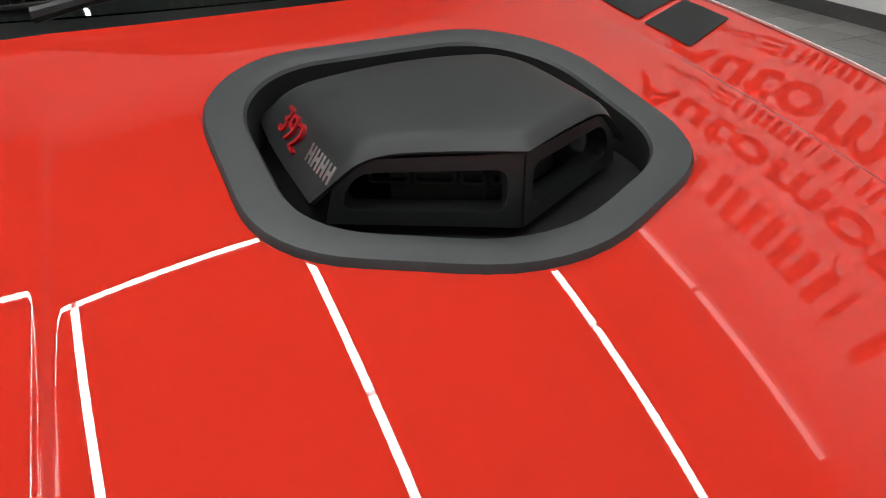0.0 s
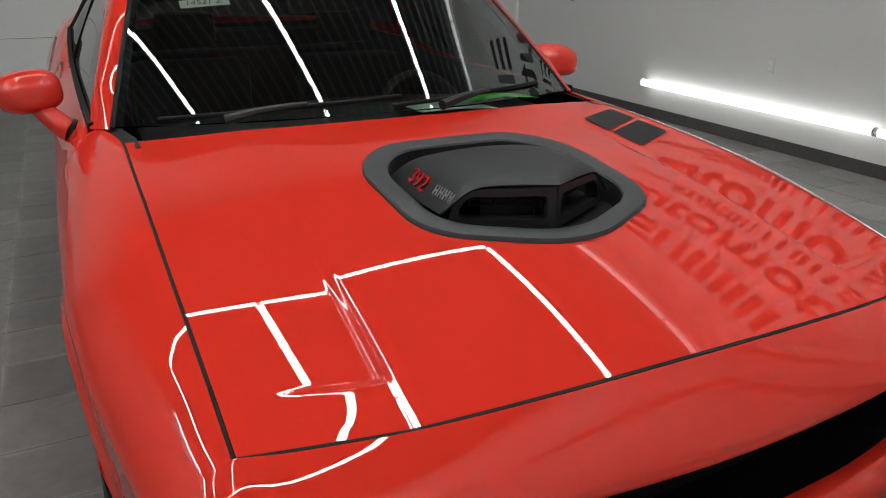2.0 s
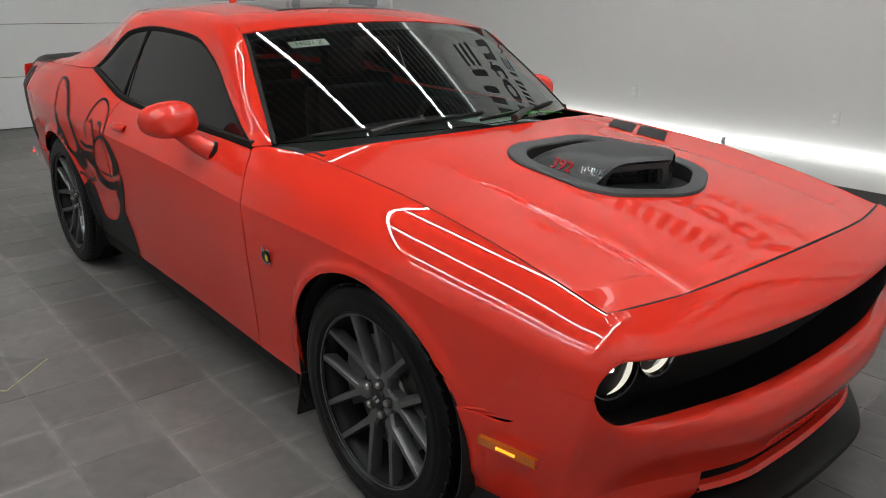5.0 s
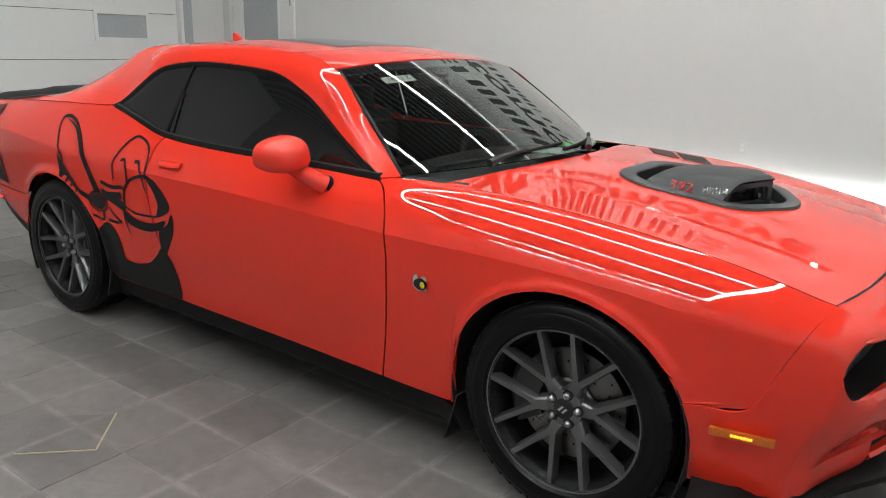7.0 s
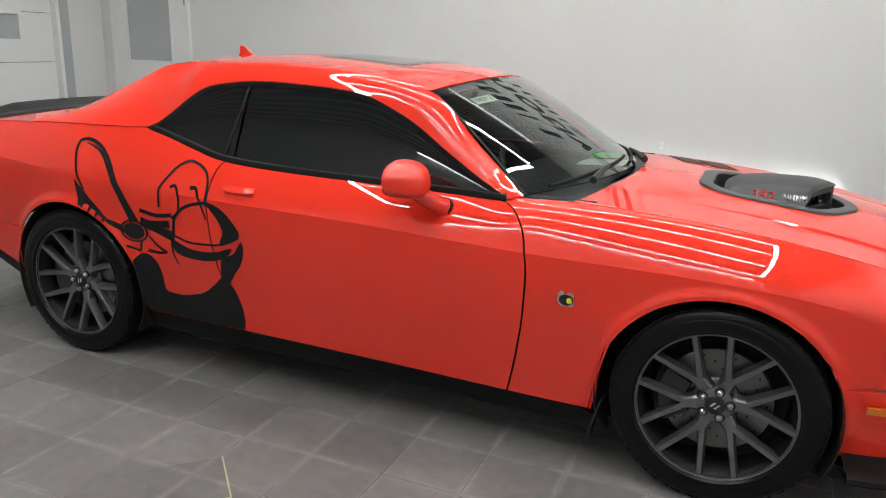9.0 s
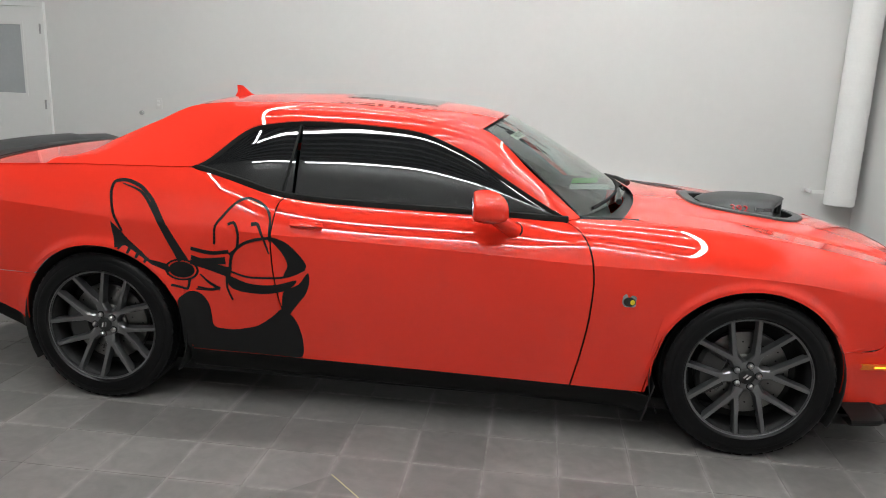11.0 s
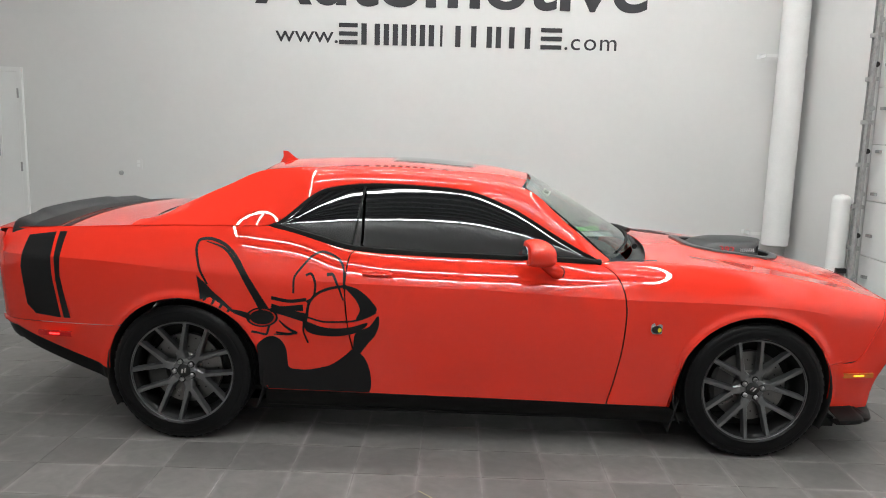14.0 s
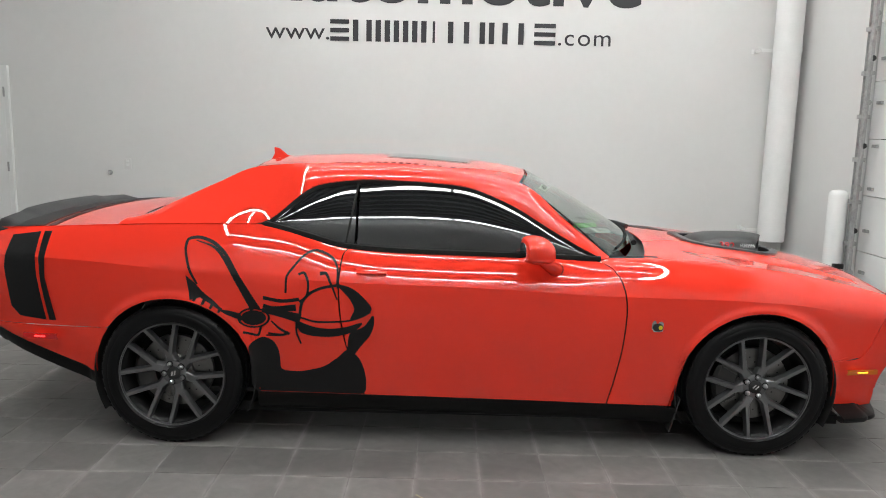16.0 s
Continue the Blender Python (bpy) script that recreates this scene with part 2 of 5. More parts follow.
def box(bm, x0, x1, y0, y1, z0, z1, m=None, bevel=0.0):
    vs = [bm.verts.new((x, y, z)) for x in (x0, x1) for y in (y0, y1) for z in (z0, z1)]
    fs = [bm.faces.new([vs[i] for i in q]) for q in ((0, 1, 3, 2), (4, 6, 7, 5), (0, 4, 5, 1), (2, 3, 7, 6), (0, 2, 6, 4), (1, 5, 7, 3))]
    if bevel:
        es = {e for f in fs for e in f.edges}
        out = bmesh.ops.bevel(bm, geom=list(es), offset=bevel, segments=2, affect="EDGES", profile=0.6)
        vs = list({v for f in out["faces"] for v in f.verts} | {v for v in vs if v.is_valid})
    if m is not None:
        bmesh.ops.transform(bm, matrix=m, verts=vs)
    return vs


def boxes(*dims, bevel=0.0):
    bm = bmesh.new()
    for d in dims:
        box(bm, *d, bevel=bevel)
    return bm


def lathe(profile, n=64, axis="y"):
    """Turn (radius, along) points about an axis through the origin."""
    rows = []
    for i in range(n):
        a = 2 * math.pi * i / n
        c, s = math.cos(a), math.sin(a)
        rows.append([(r * c, h, r * s) if axis == "y" else ((r * c, r * s, h) if axis == "z" else (h, r * c, r * s)) for r, h in profile])
    rows.append(rows[0])
    bm = sheet(rows)
    bmesh.ops.remove_doubles(bm, verts=bm.verts, dist=1e-5)
    bmesh.ops.recalc_face_normals(bm, faces=bm.faces)
    return bm


def tube(pts, r, n=10, taper=None):
    """A round bar along points."""
    pts = [Vector(p) for p in pts]
    rows = []
    up = Vector((0.13, 0.21, 0.97))
    for i, p in enumerate(pts):
        d = (pts[min(i + 1, len(pts) - 1)] - pts[max(i - 1, 0)]).normalized()
        a = d.cross(up).normalized()
        b = d.cross(a)
        rr = r if taper is None else r * taper(i / (len(pts) - 1))
        rows.append([p + rr * (math.cos(2 * math.pi * k / n) * a + math.sin(2 * math.pi * k / n) * b) for k in range(n)])
    bm = sheet(rows, close=True)
    bm.verts.ensure_lookup_table()
    for ring in (range(n), range(len(bm.verts) - n, len(bm.verts))):
        bm.faces.new([bm.verts[k] for k in ring])
    bmesh.ops.recalc_face_normals(bm, faces=bm.faces)
    return bm


def prism(outline, y0, y1, holes=(), plane="xz"):
    """A plate with the outline (and holes), from y0 to y1 across its plane."""
    bm = bmesh.new()
    edges = []
    for loop in (outline, *holes):
        vs = [bm.verts.new((a, y0, b) if plane == "xz" else ((a, b, y0) if plane == "xy" else (y0, a, b))) for a, b in loop]
        edges += [bm.edges.new((vs[i], vs[(i + 1) % len(vs)])) for i in range(len(vs))]
    bmesh.ops.triangle_fill(bm, edges=edges, use_beauty=True, use_dissolve=False)
    if y1 != y0:
        out = bmesh.ops.extrude_face_region(bm, geom=list(bm.faces))
        d = {"xz": (0, y1 - y0, 0), "xy": (0, 0, y1 - y0), "yz": (y1 - y0, 0, 0)}[plane]
        bmesh.ops.translate(bm, vec=d, verts=[g for g in out["geom"] if isinstance(g, bmesh.types.BMVert)])
        bmesh.ops.recalc_face_normals(bm, faces=bm.faces)
    return bm


def rounded(pts, r, n=5):
    """A polygon with rounded corners."""
    out = []
    k = len(pts)
    for i in range(k):
        p = Vector(pts[i])
        a, b = Vector(pts[i - 1]), Vector(pts[(i + 1) % k])
        rr = r[i] if isinstance(r, (list, tuple)) else r
        da, db = (a - p), (b - p)
        la, lb = min(rr, da.length * 0.49), min(rr, db.length * 0.49)
        s, e = p + da.normalized() * la, p + db.normalized() * lb
        for j in range(n + 1):
            t = j / n
            out.append(tuple((1 - t) ** 2 * s + 2 * t * (1 - t) * p + t * t * e))
    return out


def letters(name, text, size, depth, material, m, parent=None, label="", align="LEFT"):
    """Raised writing in the built-in font, as a mesh."""
    cu = bpy.data.curves.new(name, "FONT")
    cu.body, cu.size, cu.extrude, cu.align_x = text, size, depth / 2, align
    tmp = new(name, cu)
    me = bpy.data.meshes.new_from_object(tmp)
    bpy.data.objects.remove(tmp)
    me.materials.append(material)
    ob = new(name, me)
    ob.matrix_basis = m
    if parent is not None:
        ob.parent = parent
    return tagged(ob, label)


# ---- room ----
WY, EX, RX, SY, CZ = 4.2, 3.82, -6.6, -5.6, 5.6


def wall(name, dims, material=WHITEP, label="smooth off-white painted wall"):
    return tagged(part(name, boxes(dims), material, smooth=0), label, "wall", kind="structure")


wall("wall_north", (RX - 0.2, EX + 0.2, WY, WY + 0.2, 0, CZ))
# Unseen south wall; its grey is assumed, set to darken what the car mirrors.
wall("wall_south", (RX - 0.2, EX + 0.2, SY - 0.2, SY, 0, CZ), GREYWALL, "smooth mid-grey wall, unseen")
wall("wall_east", (EX, EX + 0.2, 2.72, WY, 0, CZ))
wall("wall_east_far", (EX, EX + 0.2, SY, -2.6, 0, CZ))
wall("wall_east_head", (EX, EX + 0.2, -2.6, 2.72, 3.3, CZ))
wall("wall_west", (RX - 0.2, RX, 3.53, WY, 0, CZ))
wall("wall_west_far", (RX - 0.2, RX, SY, -1.75, 0, CZ))
wall("wall_west_head", (RX - 0.2, RX, -1.75, 3.53, 3.3, CZ))
ground = tagged(part("floor", boxes((RX - 0.2, EX + 0.2, SY - 0.2, WY + 0.2, -0.1, -0.0022)), GROUT, smooth=0), "grey slate tile floor with light grout joints", "floor", kind="structure")
ceil_bm = boxes((RX - 0.2, EX + 0.2, SY - 0.2, WY + 0.2, CZ, CZ + 0.1))
ceiling = tagged(part("ceiling", ceil_bm, CEIL, smooth=0), "dark ribbed metal deck ceiling", "ceiling", kind="structure")
rib_bm = bmesh.new()
xx = SY + 0.1
while xx < WY:
    box(rib_bm, RX, EX, xx, xx + 0.05, CZ - 0.04, CZ - 0.001)
    xx += 0.20
tagged(part("ceiling_ribs", rib_bm, RIB, smooth=0), "thin grey ribs of the metal deck ceiling", "ceiling", kind="structure")

for nm, d in (("baseboard_north", (-5.14, EX, WY - 0.012, WY, 0, 0.10)), ("baseboard_east", (EX - 0.012, EX, 2.72, WY - 0.012, 0, 0.10)),
              ("baseboard_south", (RX, EX, SY, SY + 0.012, 0, 0.10)), ("baseboard_west", (RX, RX + 0.012, 3.68, WY - 0.012, 0, 0.10))):
    tagged(part(nm, boxes(d, bevel=0.002), BASE, smooth=0), "dark grey tile baseboard along the wall", "baseboard", kind="structure")


def led_tube(name, a, b, r, material, label, group):
    """A lit tube with end caps between two points."""
    a, b = Vector(a), Vector(b)
    th = thing(name, label, "light", group=group)
    d = (b - a).normalized()
    part("tube", tube([a + d * 0.015, b - d * 0.015], r, 14), material, th)
    for p, q in ((a, a + d * 0.016), (b - d * 0.016, b)):
        part("end_cap", tube([p, q], r * 1.12, 14), DOORP, th, "white plastic cap")
    return th


# low tubes on the north wall
LZ = 0.33
for a, b in ((-2.73, -0.27), (-0.26, 2.20)):
    led_tube("wall_tube_light", (a, WY - 0.06, LZ), (b, WY - 0.06, LZ), 0.031, LOWTUBE, "long lit white tube light low on the wall", "low wall tubes")

# ceiling frame of tubes, hung on thin rods, and one row along the top of the north wall, its westmost tube added
TZ = 5.30
FX0, FX1, FXM = -2.30, 2.58, 0.12
LONG = (-4.20, -1.93, 0.33, 2.60)
STRIP_LABEL = "lit white strip light hung under the dark ceiling"


def hung(a, b):
    a, b = Vector(a), Vector(b)
    th = thing("ceiling_strip_light", STRIP_LABEL, "light", group="ceiling strips")
    d = (b - a).normalized()
    w = Vector((d.y, -d.x, 0)) * 0.037
    cross_cut = [(-1, -0.030), (-0.82, -0.040), (0.82, -0.040), (1, -0.030)]
    part("diffuser", sheet([[p + w * k + Vector((0, 0, h)) for k, h in cross_cut] for p in (a + d * 0.016, b - d * 0.016)], 0.003, flip=True), TUBE, th, "glowing white diffuser")
    lid = [(-1.04, -0.030), (-1.04, 0.012), (-0.6, 0.045), (0.6, 0.045), (1.04, 0.012), (1.04, -0.030)]
    part("housing", sheet([[p + w * k + Vector((0, 0, h)) for k, h in lid] for p in (a, b)], 0.002), DOORP, th, "white metal channel")
    for p, q in ((a, a + d * 0.014), (b - d * 0.014, b)):
        part("end_cap", sheet([[c + w * k + Vector((0, 0, h)) for k, h in [(-1, -0.040)] + lid[1:-1] + [(1, -0.040)]] for c in (p, q)], 0.0, close=True), DOORP, th, "white plastic cap")
    for f in (0.15, 0.85):
        p = Vector(a).lerp(Vector(b), f)
        part("rod", tube([p + Vector((0, 0, 0.045)), Vector((p.x, p.y, CZ))], 0.004, 6), GALV, th, "thin steel hanging rod")


for y in LONG:
    hung((FX0 + 0.05, y, TZ), (FXM - 0.01, y, TZ))
    hung((FXM + 0.01, y, TZ), (FX1 - 0.05, y, TZ))
for a, b in ((FX0 + 0.05, FXM - 0.01), (FXM + 0.01, FX1 - 0.05)):
    hung((a, SY + 0.14, TZ), (b, SY + 0.14, TZ))
for x in (FX0, FX1):
    for a, b in zip(LONG[:-1], LONG[1:]):
        hung((x, a + 0.01, TZ), (x, b - 0.01, TZ))
# The first, westmost tube is an added lamp that brightens the wall's west end.
for y, a, b in ((WY - 0.07, -4.72, FX0 - 0.02), (WY - 0.07, FX0, FXM - 0.25), (WY - 0.07, FXM - 0.23, 2.10)):
    led_tube("high_wall_tube_light", (a, y, TZ + 0.1), (b, y, TZ + 0.1), 0.037, HIGHTUBE, "lit white tube light along the wall top, westmost one added", "high wall tubes")

# ---- car body: shape functions (half width over x and z) ----
AF, AR = (1.464, 0.356, 0.400), (-1.458, 0.362, 0.402)   # arch centre x, z, radius
ZC = soft(spline((-2.6, 0.955), (-2.0, 0.945), (-1.4, 0.905), (-0.6, 0.862), (0.0, 0.85), (0.8, 0.822), (1.5, 0.815), (2.0, 0.80), (2.4, 0.78)), 0.11)
YC = soft(spline((-2.52, 0.735), (-2.43, 0.842), (-2.3, 0.886), (-2.15, 0.914), (-1.9, 0.940), (-1.45, 0.957), (-0.6, 0.945), (0.2, 0.945), (0.9, 0.952), (1.5, 0.948), (1.8, 0.922), (2.0, 0.890), (2.1, 0.874), (2.2, 0.85)), 0.11)
YT = soft(spline((-2.52, 0.74), (-2.3, 0.80), (-1.9, 0.835), (-1.5, 0.848), (-1.2, 0.840), (-1.02, 0.826), (-0.8, 0.842), (-0.6, 0.846), (0.2, 0.844), (0.45, 0.842), (0.62, 0.826), (0.76, 0.792), (0.90, 0.770), (1.2, 0.772), (1.6, 0.770), (2.17, 0.758)), 0.11)
ZT = soft(spline((-2.52, 1.06), (-2.05, 1.088), (-1.7, 1.108), (-1.43, 1.119), (-1.12, 1.130), (-1.0, 1.122), (-0.62, 1.022), (-0.4, 1.006), (0.2, 0.994), (0.62, 0.987), (0.8, 0.989), (1.0, 0.985), (1.2, 0.974), (1.5, 0.948), (1.8, 0.903), (2.0, 0.862), (2.17, 0.818)), 0.11)
AL = soft(spline((-2.6, 9), (0.45, 10), (0.8, 27), (1.2, 28), (1.7, 34), (2.2, 40)), 0.1)
BE = soft(spline((-2.6, 15), (0.45, 17), (0.8, 36), (1.2, 30), (1.7, 25), (2.2, 24)), 0.1)
KB = soft(spline((-2.6, 0.60), (0.45, 0.62), (0.8, 0.76), (1.2, 0.68), (1.7, 0.62), (2.2, 0.60)), 0.1)
DROP = soft(spline((-2.6, 0.0), (1.2, 0.0), (1.6, 0.012), (1.85, 0.040), (2.05, 0.062), (2.2, 0.07)), 0.1)


def tuck(x, z):
    """How far the lower side leans in under the crease."""
    d = max(0.0, ZC(x) - z)
    return 0.06 * (d / 0.55) ** 1.5 - 0.004 * math.sin(min(d / 0.4, 1) * math.pi)


def bezier(y0, z0, yt, zt, x, be=None):
    """Section from the side (y0, z0) over the rounded shoulder to the top edge."""
    chord = math.atan2(y0 - yt, zt - z0)
    t0, t1 = max(radians(3), chord - radians(AL(x))), min(radians(88), chord + radians(BE(x) if be is None else be))
    det = math.sin(t0 - t1)
    a = ((y0 - yt) * math.cos(t1) - (zt - z0) * math.sin(t1)) / det
    b = (math.sin(t0) * (zt - z0) - math.cos(t0) * (y0 - yt)) / det
    k = KB(x)
    return ((y0, z0), (y0 - k * a * math.sin(t0), z0 + k * a * math.cos(t0)), (yt + k * b * math.sin(t1), zt - k * b * math.cos(t1)), (yt, zt))


def on(c, t):
    w = ((1 - t) ** 3, 3 * t * (1 - t) ** 2, 3 * t * t * (1 - t), t ** 3)
    return sum(w[i] * c[i][0] for i in range(4)), sum(w[i] * c[i][1] for i in range(4))


@functools.lru_cache(maxsize=None)
def shoulder(x):
    z0 = ZC(x) - DROP(x)
    return bezier(YC(x) - tuck(x, z0), z0, YT(x), ZT(x), x)


def flare(x, z):
    """The rolled edge round the wheel openings."""
    y = 0.0
    for cx, cz, r in (AF, AR):
        d = math.hypot(x - cx, z - cz) - r
        if z > 0.3:
            y += 0.013 * math.exp(-(max(0.0, d - 0.012) / 0.020) ** 2)
    return y


def side_y(x, z):
    """Half width of the body side."""
    c = shoulder(x)
    if z <= c[0][1]:
        return YC(x) - tuck(x, z) + flare(x, z)
    lo, hi = 0.0, 1.0
    for _ in range(22):
        mid = (lo + hi) / 2
        if on(c, mid)[1] < z:
            lo = mid
        else:
            hi = mid
    return on(c, lo)[0] + flare(x, z)


def low_z(x):
    """Lower edge of the painted side: sill, wheel arches, bumper joints."""
    z = 0.262 - 0.012 * x
    for cx, cz, r in (AF, AR):
        if abs(x - cx) < r:
            z = max(z, cz + math.sqrt(r * r - (x - cx) ** 2))
    if x > AF[0] + 0.3:
        z = max(z, 0.508)
    if x < AR[0] - 0.3:
        z = max(z, 0.60)
    return z


def row_point(x, k, n1=14, n2=12):
    """Point of row k at x: from the lower edge to the shoulder, then over it to the top edge."""
    zb, c = low_z(x), shoulder(x)
    if k <= n1:
        z = zb + (c[0][1] - zb) * k / n1
        return (x, YC(x) - tuck(x, z) + flare(x, z), z)
    y, z = on(c, (k - n1) / n2)
    return (x, y + flare(x, z), z)


def side_rows(xa, xb, us, n1=14, n2=12, top=None, bottom=None):
    """Grid between two upright seams xa(z), xb(z)."""
    rows = []
    zn = [0.28 + (0.82 - 0.28) * k / n1 for k in range(n1)] + [0.82 + 0.18 * k / n2 for k in range(n2 + 1)]
    for k in range(n1 + n2 + 1):
        row = []
        for u in us:
            x = xa(zn[k]) * (1 - u) + xb(zn[k]) * u
            row.append(row_point(x, k, n1, n2))
        rows.append(row)
    return rows


def mirror_rows(rows, s):
    return [[(x, s * y, z) for x, y, z in r] for r in rows]


def both(name, rows, material, parent, t=0.004, label="", flip=False, smooth=35, **kw):
    """The same panel on both flanks."""
    out = []
    for s in (-1, 1):
        out.append(part(name, sheet(mirror_rows(rows, s), t, flip=(s > 0) ^ flip, **kw), material, parent, label, smooth))
    return out


car = thing("car", "orange-red two-door coupe with black graphics and hood scoop", "car")

door_f = spline((0.26, 0.722), (0.46, 0.764), (0.62, 0.785), (0.74, 0.790), (0.81, 0.783), (0.92, 0.725), (0.97, 0.675), (1.0, 0.630))
door_r = spline((0.26, -0.500), (0.40, -0.552), (0.565, -0.606), (0.70, -0.626), (0.80, -0.630), (0.94, -0.618), (1.0, -0.590))
front_seam = spline((0.28, 1.925), (0.306, 1.94), (0.367, 1.965), (0.498, 2.0), (0.62, 2.035), (0.689, 2.06), (0.80, 2.09), (0.90, 2.125), (1.0, 2.168))
tail_seam = lambda z: -2.43 + 0.03 * abs(z - 0.8)
G = 0.0035


def cluster(x0, x1, c, r, n=26):
    """Stations between seams, dense at the ends of a wheel arch."""
    xs = list(np.linspace(x0, c - r - 0.004, 10)) + [c - r * math.cos(math.pi * i / n) * 0.9995 for i in range(n + 1)] + list(np.linspace(c + r + 0.004, x1, 10))
    xs = sorted(x for x in xs if x0 <= x <= x1)
    return [(x - x0) / (x1 - x0) for x in xs]


door_rows = side_rows(lambda z: door_r(z) + G, lambda z: door_f(z) - G, list(np.linspace(0, 1, 30)))
SEAMZ = spline((1.86, 0.507), (1.95, 0.509), (1.988, 0.517), (2.025, 0.555), (2.06, 0.634), (2.08, 0.683), (2.11, 0.745), (2.135, 0.790), (2.150, 0.808), (2.162, 0.8195))


def seam_at(k):
    """Where row k of the fender meets the bumper's joint."""
    lo, hi = 1.85, 2.165
    for _ in range(30):
        mid = (lo + hi) / 2
        if row_point(mid, k)[2] > SEAMZ(mid):
            lo = mid
        else:
            hi = mid
    return lo


fender_rows = []
for k in range(27):
    zn = 0.28 + (0.82 - 0.28) * k / 14 if k < 14 else 0.82 + 0.18 * (k - 14) / 12
    xa, xb = door_f(zn) + G, seam_at(k) - 0.0009
    fender_rows.append([row_point(xa + (xb - xa) * u, k) for u in cluster(0.76, 1.95, AF[0], AF[2], 30)])
quarter_rows = side_rows(tail_seam, lambda z: door_r(z) - G, cluster(-2.43, -0.60, AR[0], AR[2]))
both("door", door_rows, PAINT, car, label="long orange-red car door", smooth=15)
both("front_fender", fender_rows, PAINT, car, smooth=19)
both("quarter_panel", quarter_rows, PAINT, car, smooth=19)

# dark inner shell behind the seams, its black put in as the gaps' shade
shell = [[(x, side_y(x, z) - 0.04, z) for x in np.linspace(0.98, -0.95, 20)] for z in (0.24, 0.4, 0.6, 0.8, 0.9, 0.97, 0.992)]
both("inner_shell", shell, DARK, car, 0.002, flip=True)

# black sill panels
sill = []
for k in range(7):
    a = k / 6
    sill.append([(x, side_y(x, low_z(x) + 0.0) - 0.012 - 0.035 * a ** 2 - (0.02 if k == 6 else 0), 0.262 - 0.012 * x - 0.003 - 0.095 * a) for x in np.linspace(1.07, -1.05, 26)])
both("sill_panel", sill, GRILLEM, car, 0.01, "satin black plastic sill panel", flip=True)
under = [[(x, y, 0.19) for x in np.linspace(1.95, -1.85, 12)] for y in np.linspace(-0.80, 0.80, 6)]
part("underbody", sheet(under, 0.05, flip=True), DARK, car, "black underbody pan")

# ---- greenhouse ----
IN = soft(path((0.668, 0.838, 0.984), (0.430, 0.785, 1.118), (0.185, 0.728, 1.254), (-0.06, 0.700, 1.328), (-0.47, 0.695, 1.347), (-0.76, 0.718, 1.318), (-1.035, 0.826, 1.128), (-1.25, 0.846, 1.122), (-1.47, 0.848, 1.117), (-1.74, 0.843, 1.107)), 0.030, 0, 1)
OUT = soft(path((0.72, 0.786, 0.988), (0.498, 0.717, 1.164), (0.277, 0.648, 1.337), (-0.03, 0.578, 1.402), (-0.45, 0.562, 1.425), (-0.82, 0.558, 1.416), (-1.11, 0.562, 1.392), (-1.31, 0.588, 1.308), (-1.50, 0.628, 1.218), (-1.695, 0.680, 1.120)), 0.016, 0, 1)
rail_rows = []
for k in range(13):
    a = k / 12
    row = []
    for j in range(91):
        s = j / 90
        p, q = np.array(IN(s)), np.array(OUT(s))
        v = p * (1 - a) + q * a
        h = min(1, s / 0.07)
        up = 0.022 * h * h * (3 - 2 * h) + 0.010 * math.sin(math.pi * min(max((s - 0.45) / 0.4, 0), 1))
        b = math.sin(math.pi * a) * up
        row.append((v[0], v[1] + b * 0.6, v[2] + b * 0.75))
    rail_rows.append(row)
# even out the rear pillar between its edges
grid = np.array(rail_rows)
for _ in range(60):
    mid = 0.25 * (grid[:-2, 1:-1] + grid[2:, 1:-1] + grid[1:-1, :-2] + grid[1:-1, 2:])
    grid[1:-1, 54:-1] = mid[:, 53:]
rail_rows = [[tuple(p) for p in r] for r in grid]
both("roof_rail", rail_rows, PAINT, car, 0.006, "orange-red pillar and roof rail")


def cross(s, n=25, crown=0.03, bow=0.0):
    """A crosswise arch between the two roof edges at s."""
    x, y, z = OUT(s)
    return [(x + bow * (1 - t * t), y * t, z + crown * (1 - t * t)) for t in np.linspace(-1, 1, n)]


trim_rows = [[(x, y - 0.028, z - 0.022) for x, y, z in r] for r in rail_rows]
both("pillar_trim", trim_rows, LEATHER, car, 0.002, "black inner pillar trim")
roof_rows = []
for s in np.linspace(2.06 / 9, 6.0 / 9, 34):
    f = max(0, 1 - (s - 2.06 / 9) / 0.12)
    roof_rows.append(cross(s, crown=0.030 + 0.012 * f, bow=0.075 * f))
part("headliner", sheet([[(x, y, z - 0.03) for x, y, z in r] for r in roof_rows], 0.004), LEATHER, car, "black headliner")
part("roof", sheet(roof_rows, 0.006, flip=True), PAINT, car, "orange-red roof skin")
WS0, WS1 = np.array((0.715, 0.784, 0.990)), np.array((0.280, 0.648, 1.338))


def ws_edge(a):
    """Side edge of the windshield, nearly straight from its foot (0) to its top (1)."""
    p = WS0 * (1 - a) + WS1 * a
    return p + np.array((0.6, 0, 0.8)) * 0.010 * 4 * a * (1 - a)


def ws_bow(a):
    return 0.075 + 0.19 * (1 - a)


ws_rows = []
for a in np.linspace(0.0, 1.0, 24):
    x, y, z = ws_edge(a)
    ws_rows.append([(x + ws_bow(a) * (1 - t * t), y * 0.992 * t, z + 0.002 + (0.03 + 0.012 * a) * (1 - t * t)) for t in np.linspace(-1, 1, 41)])
part("windshield", sheet(ws_rows, 0.005, flip=True), WINDSHIELD, car, "clear windshield reflecting ceiling tubes")
rw_rows = []
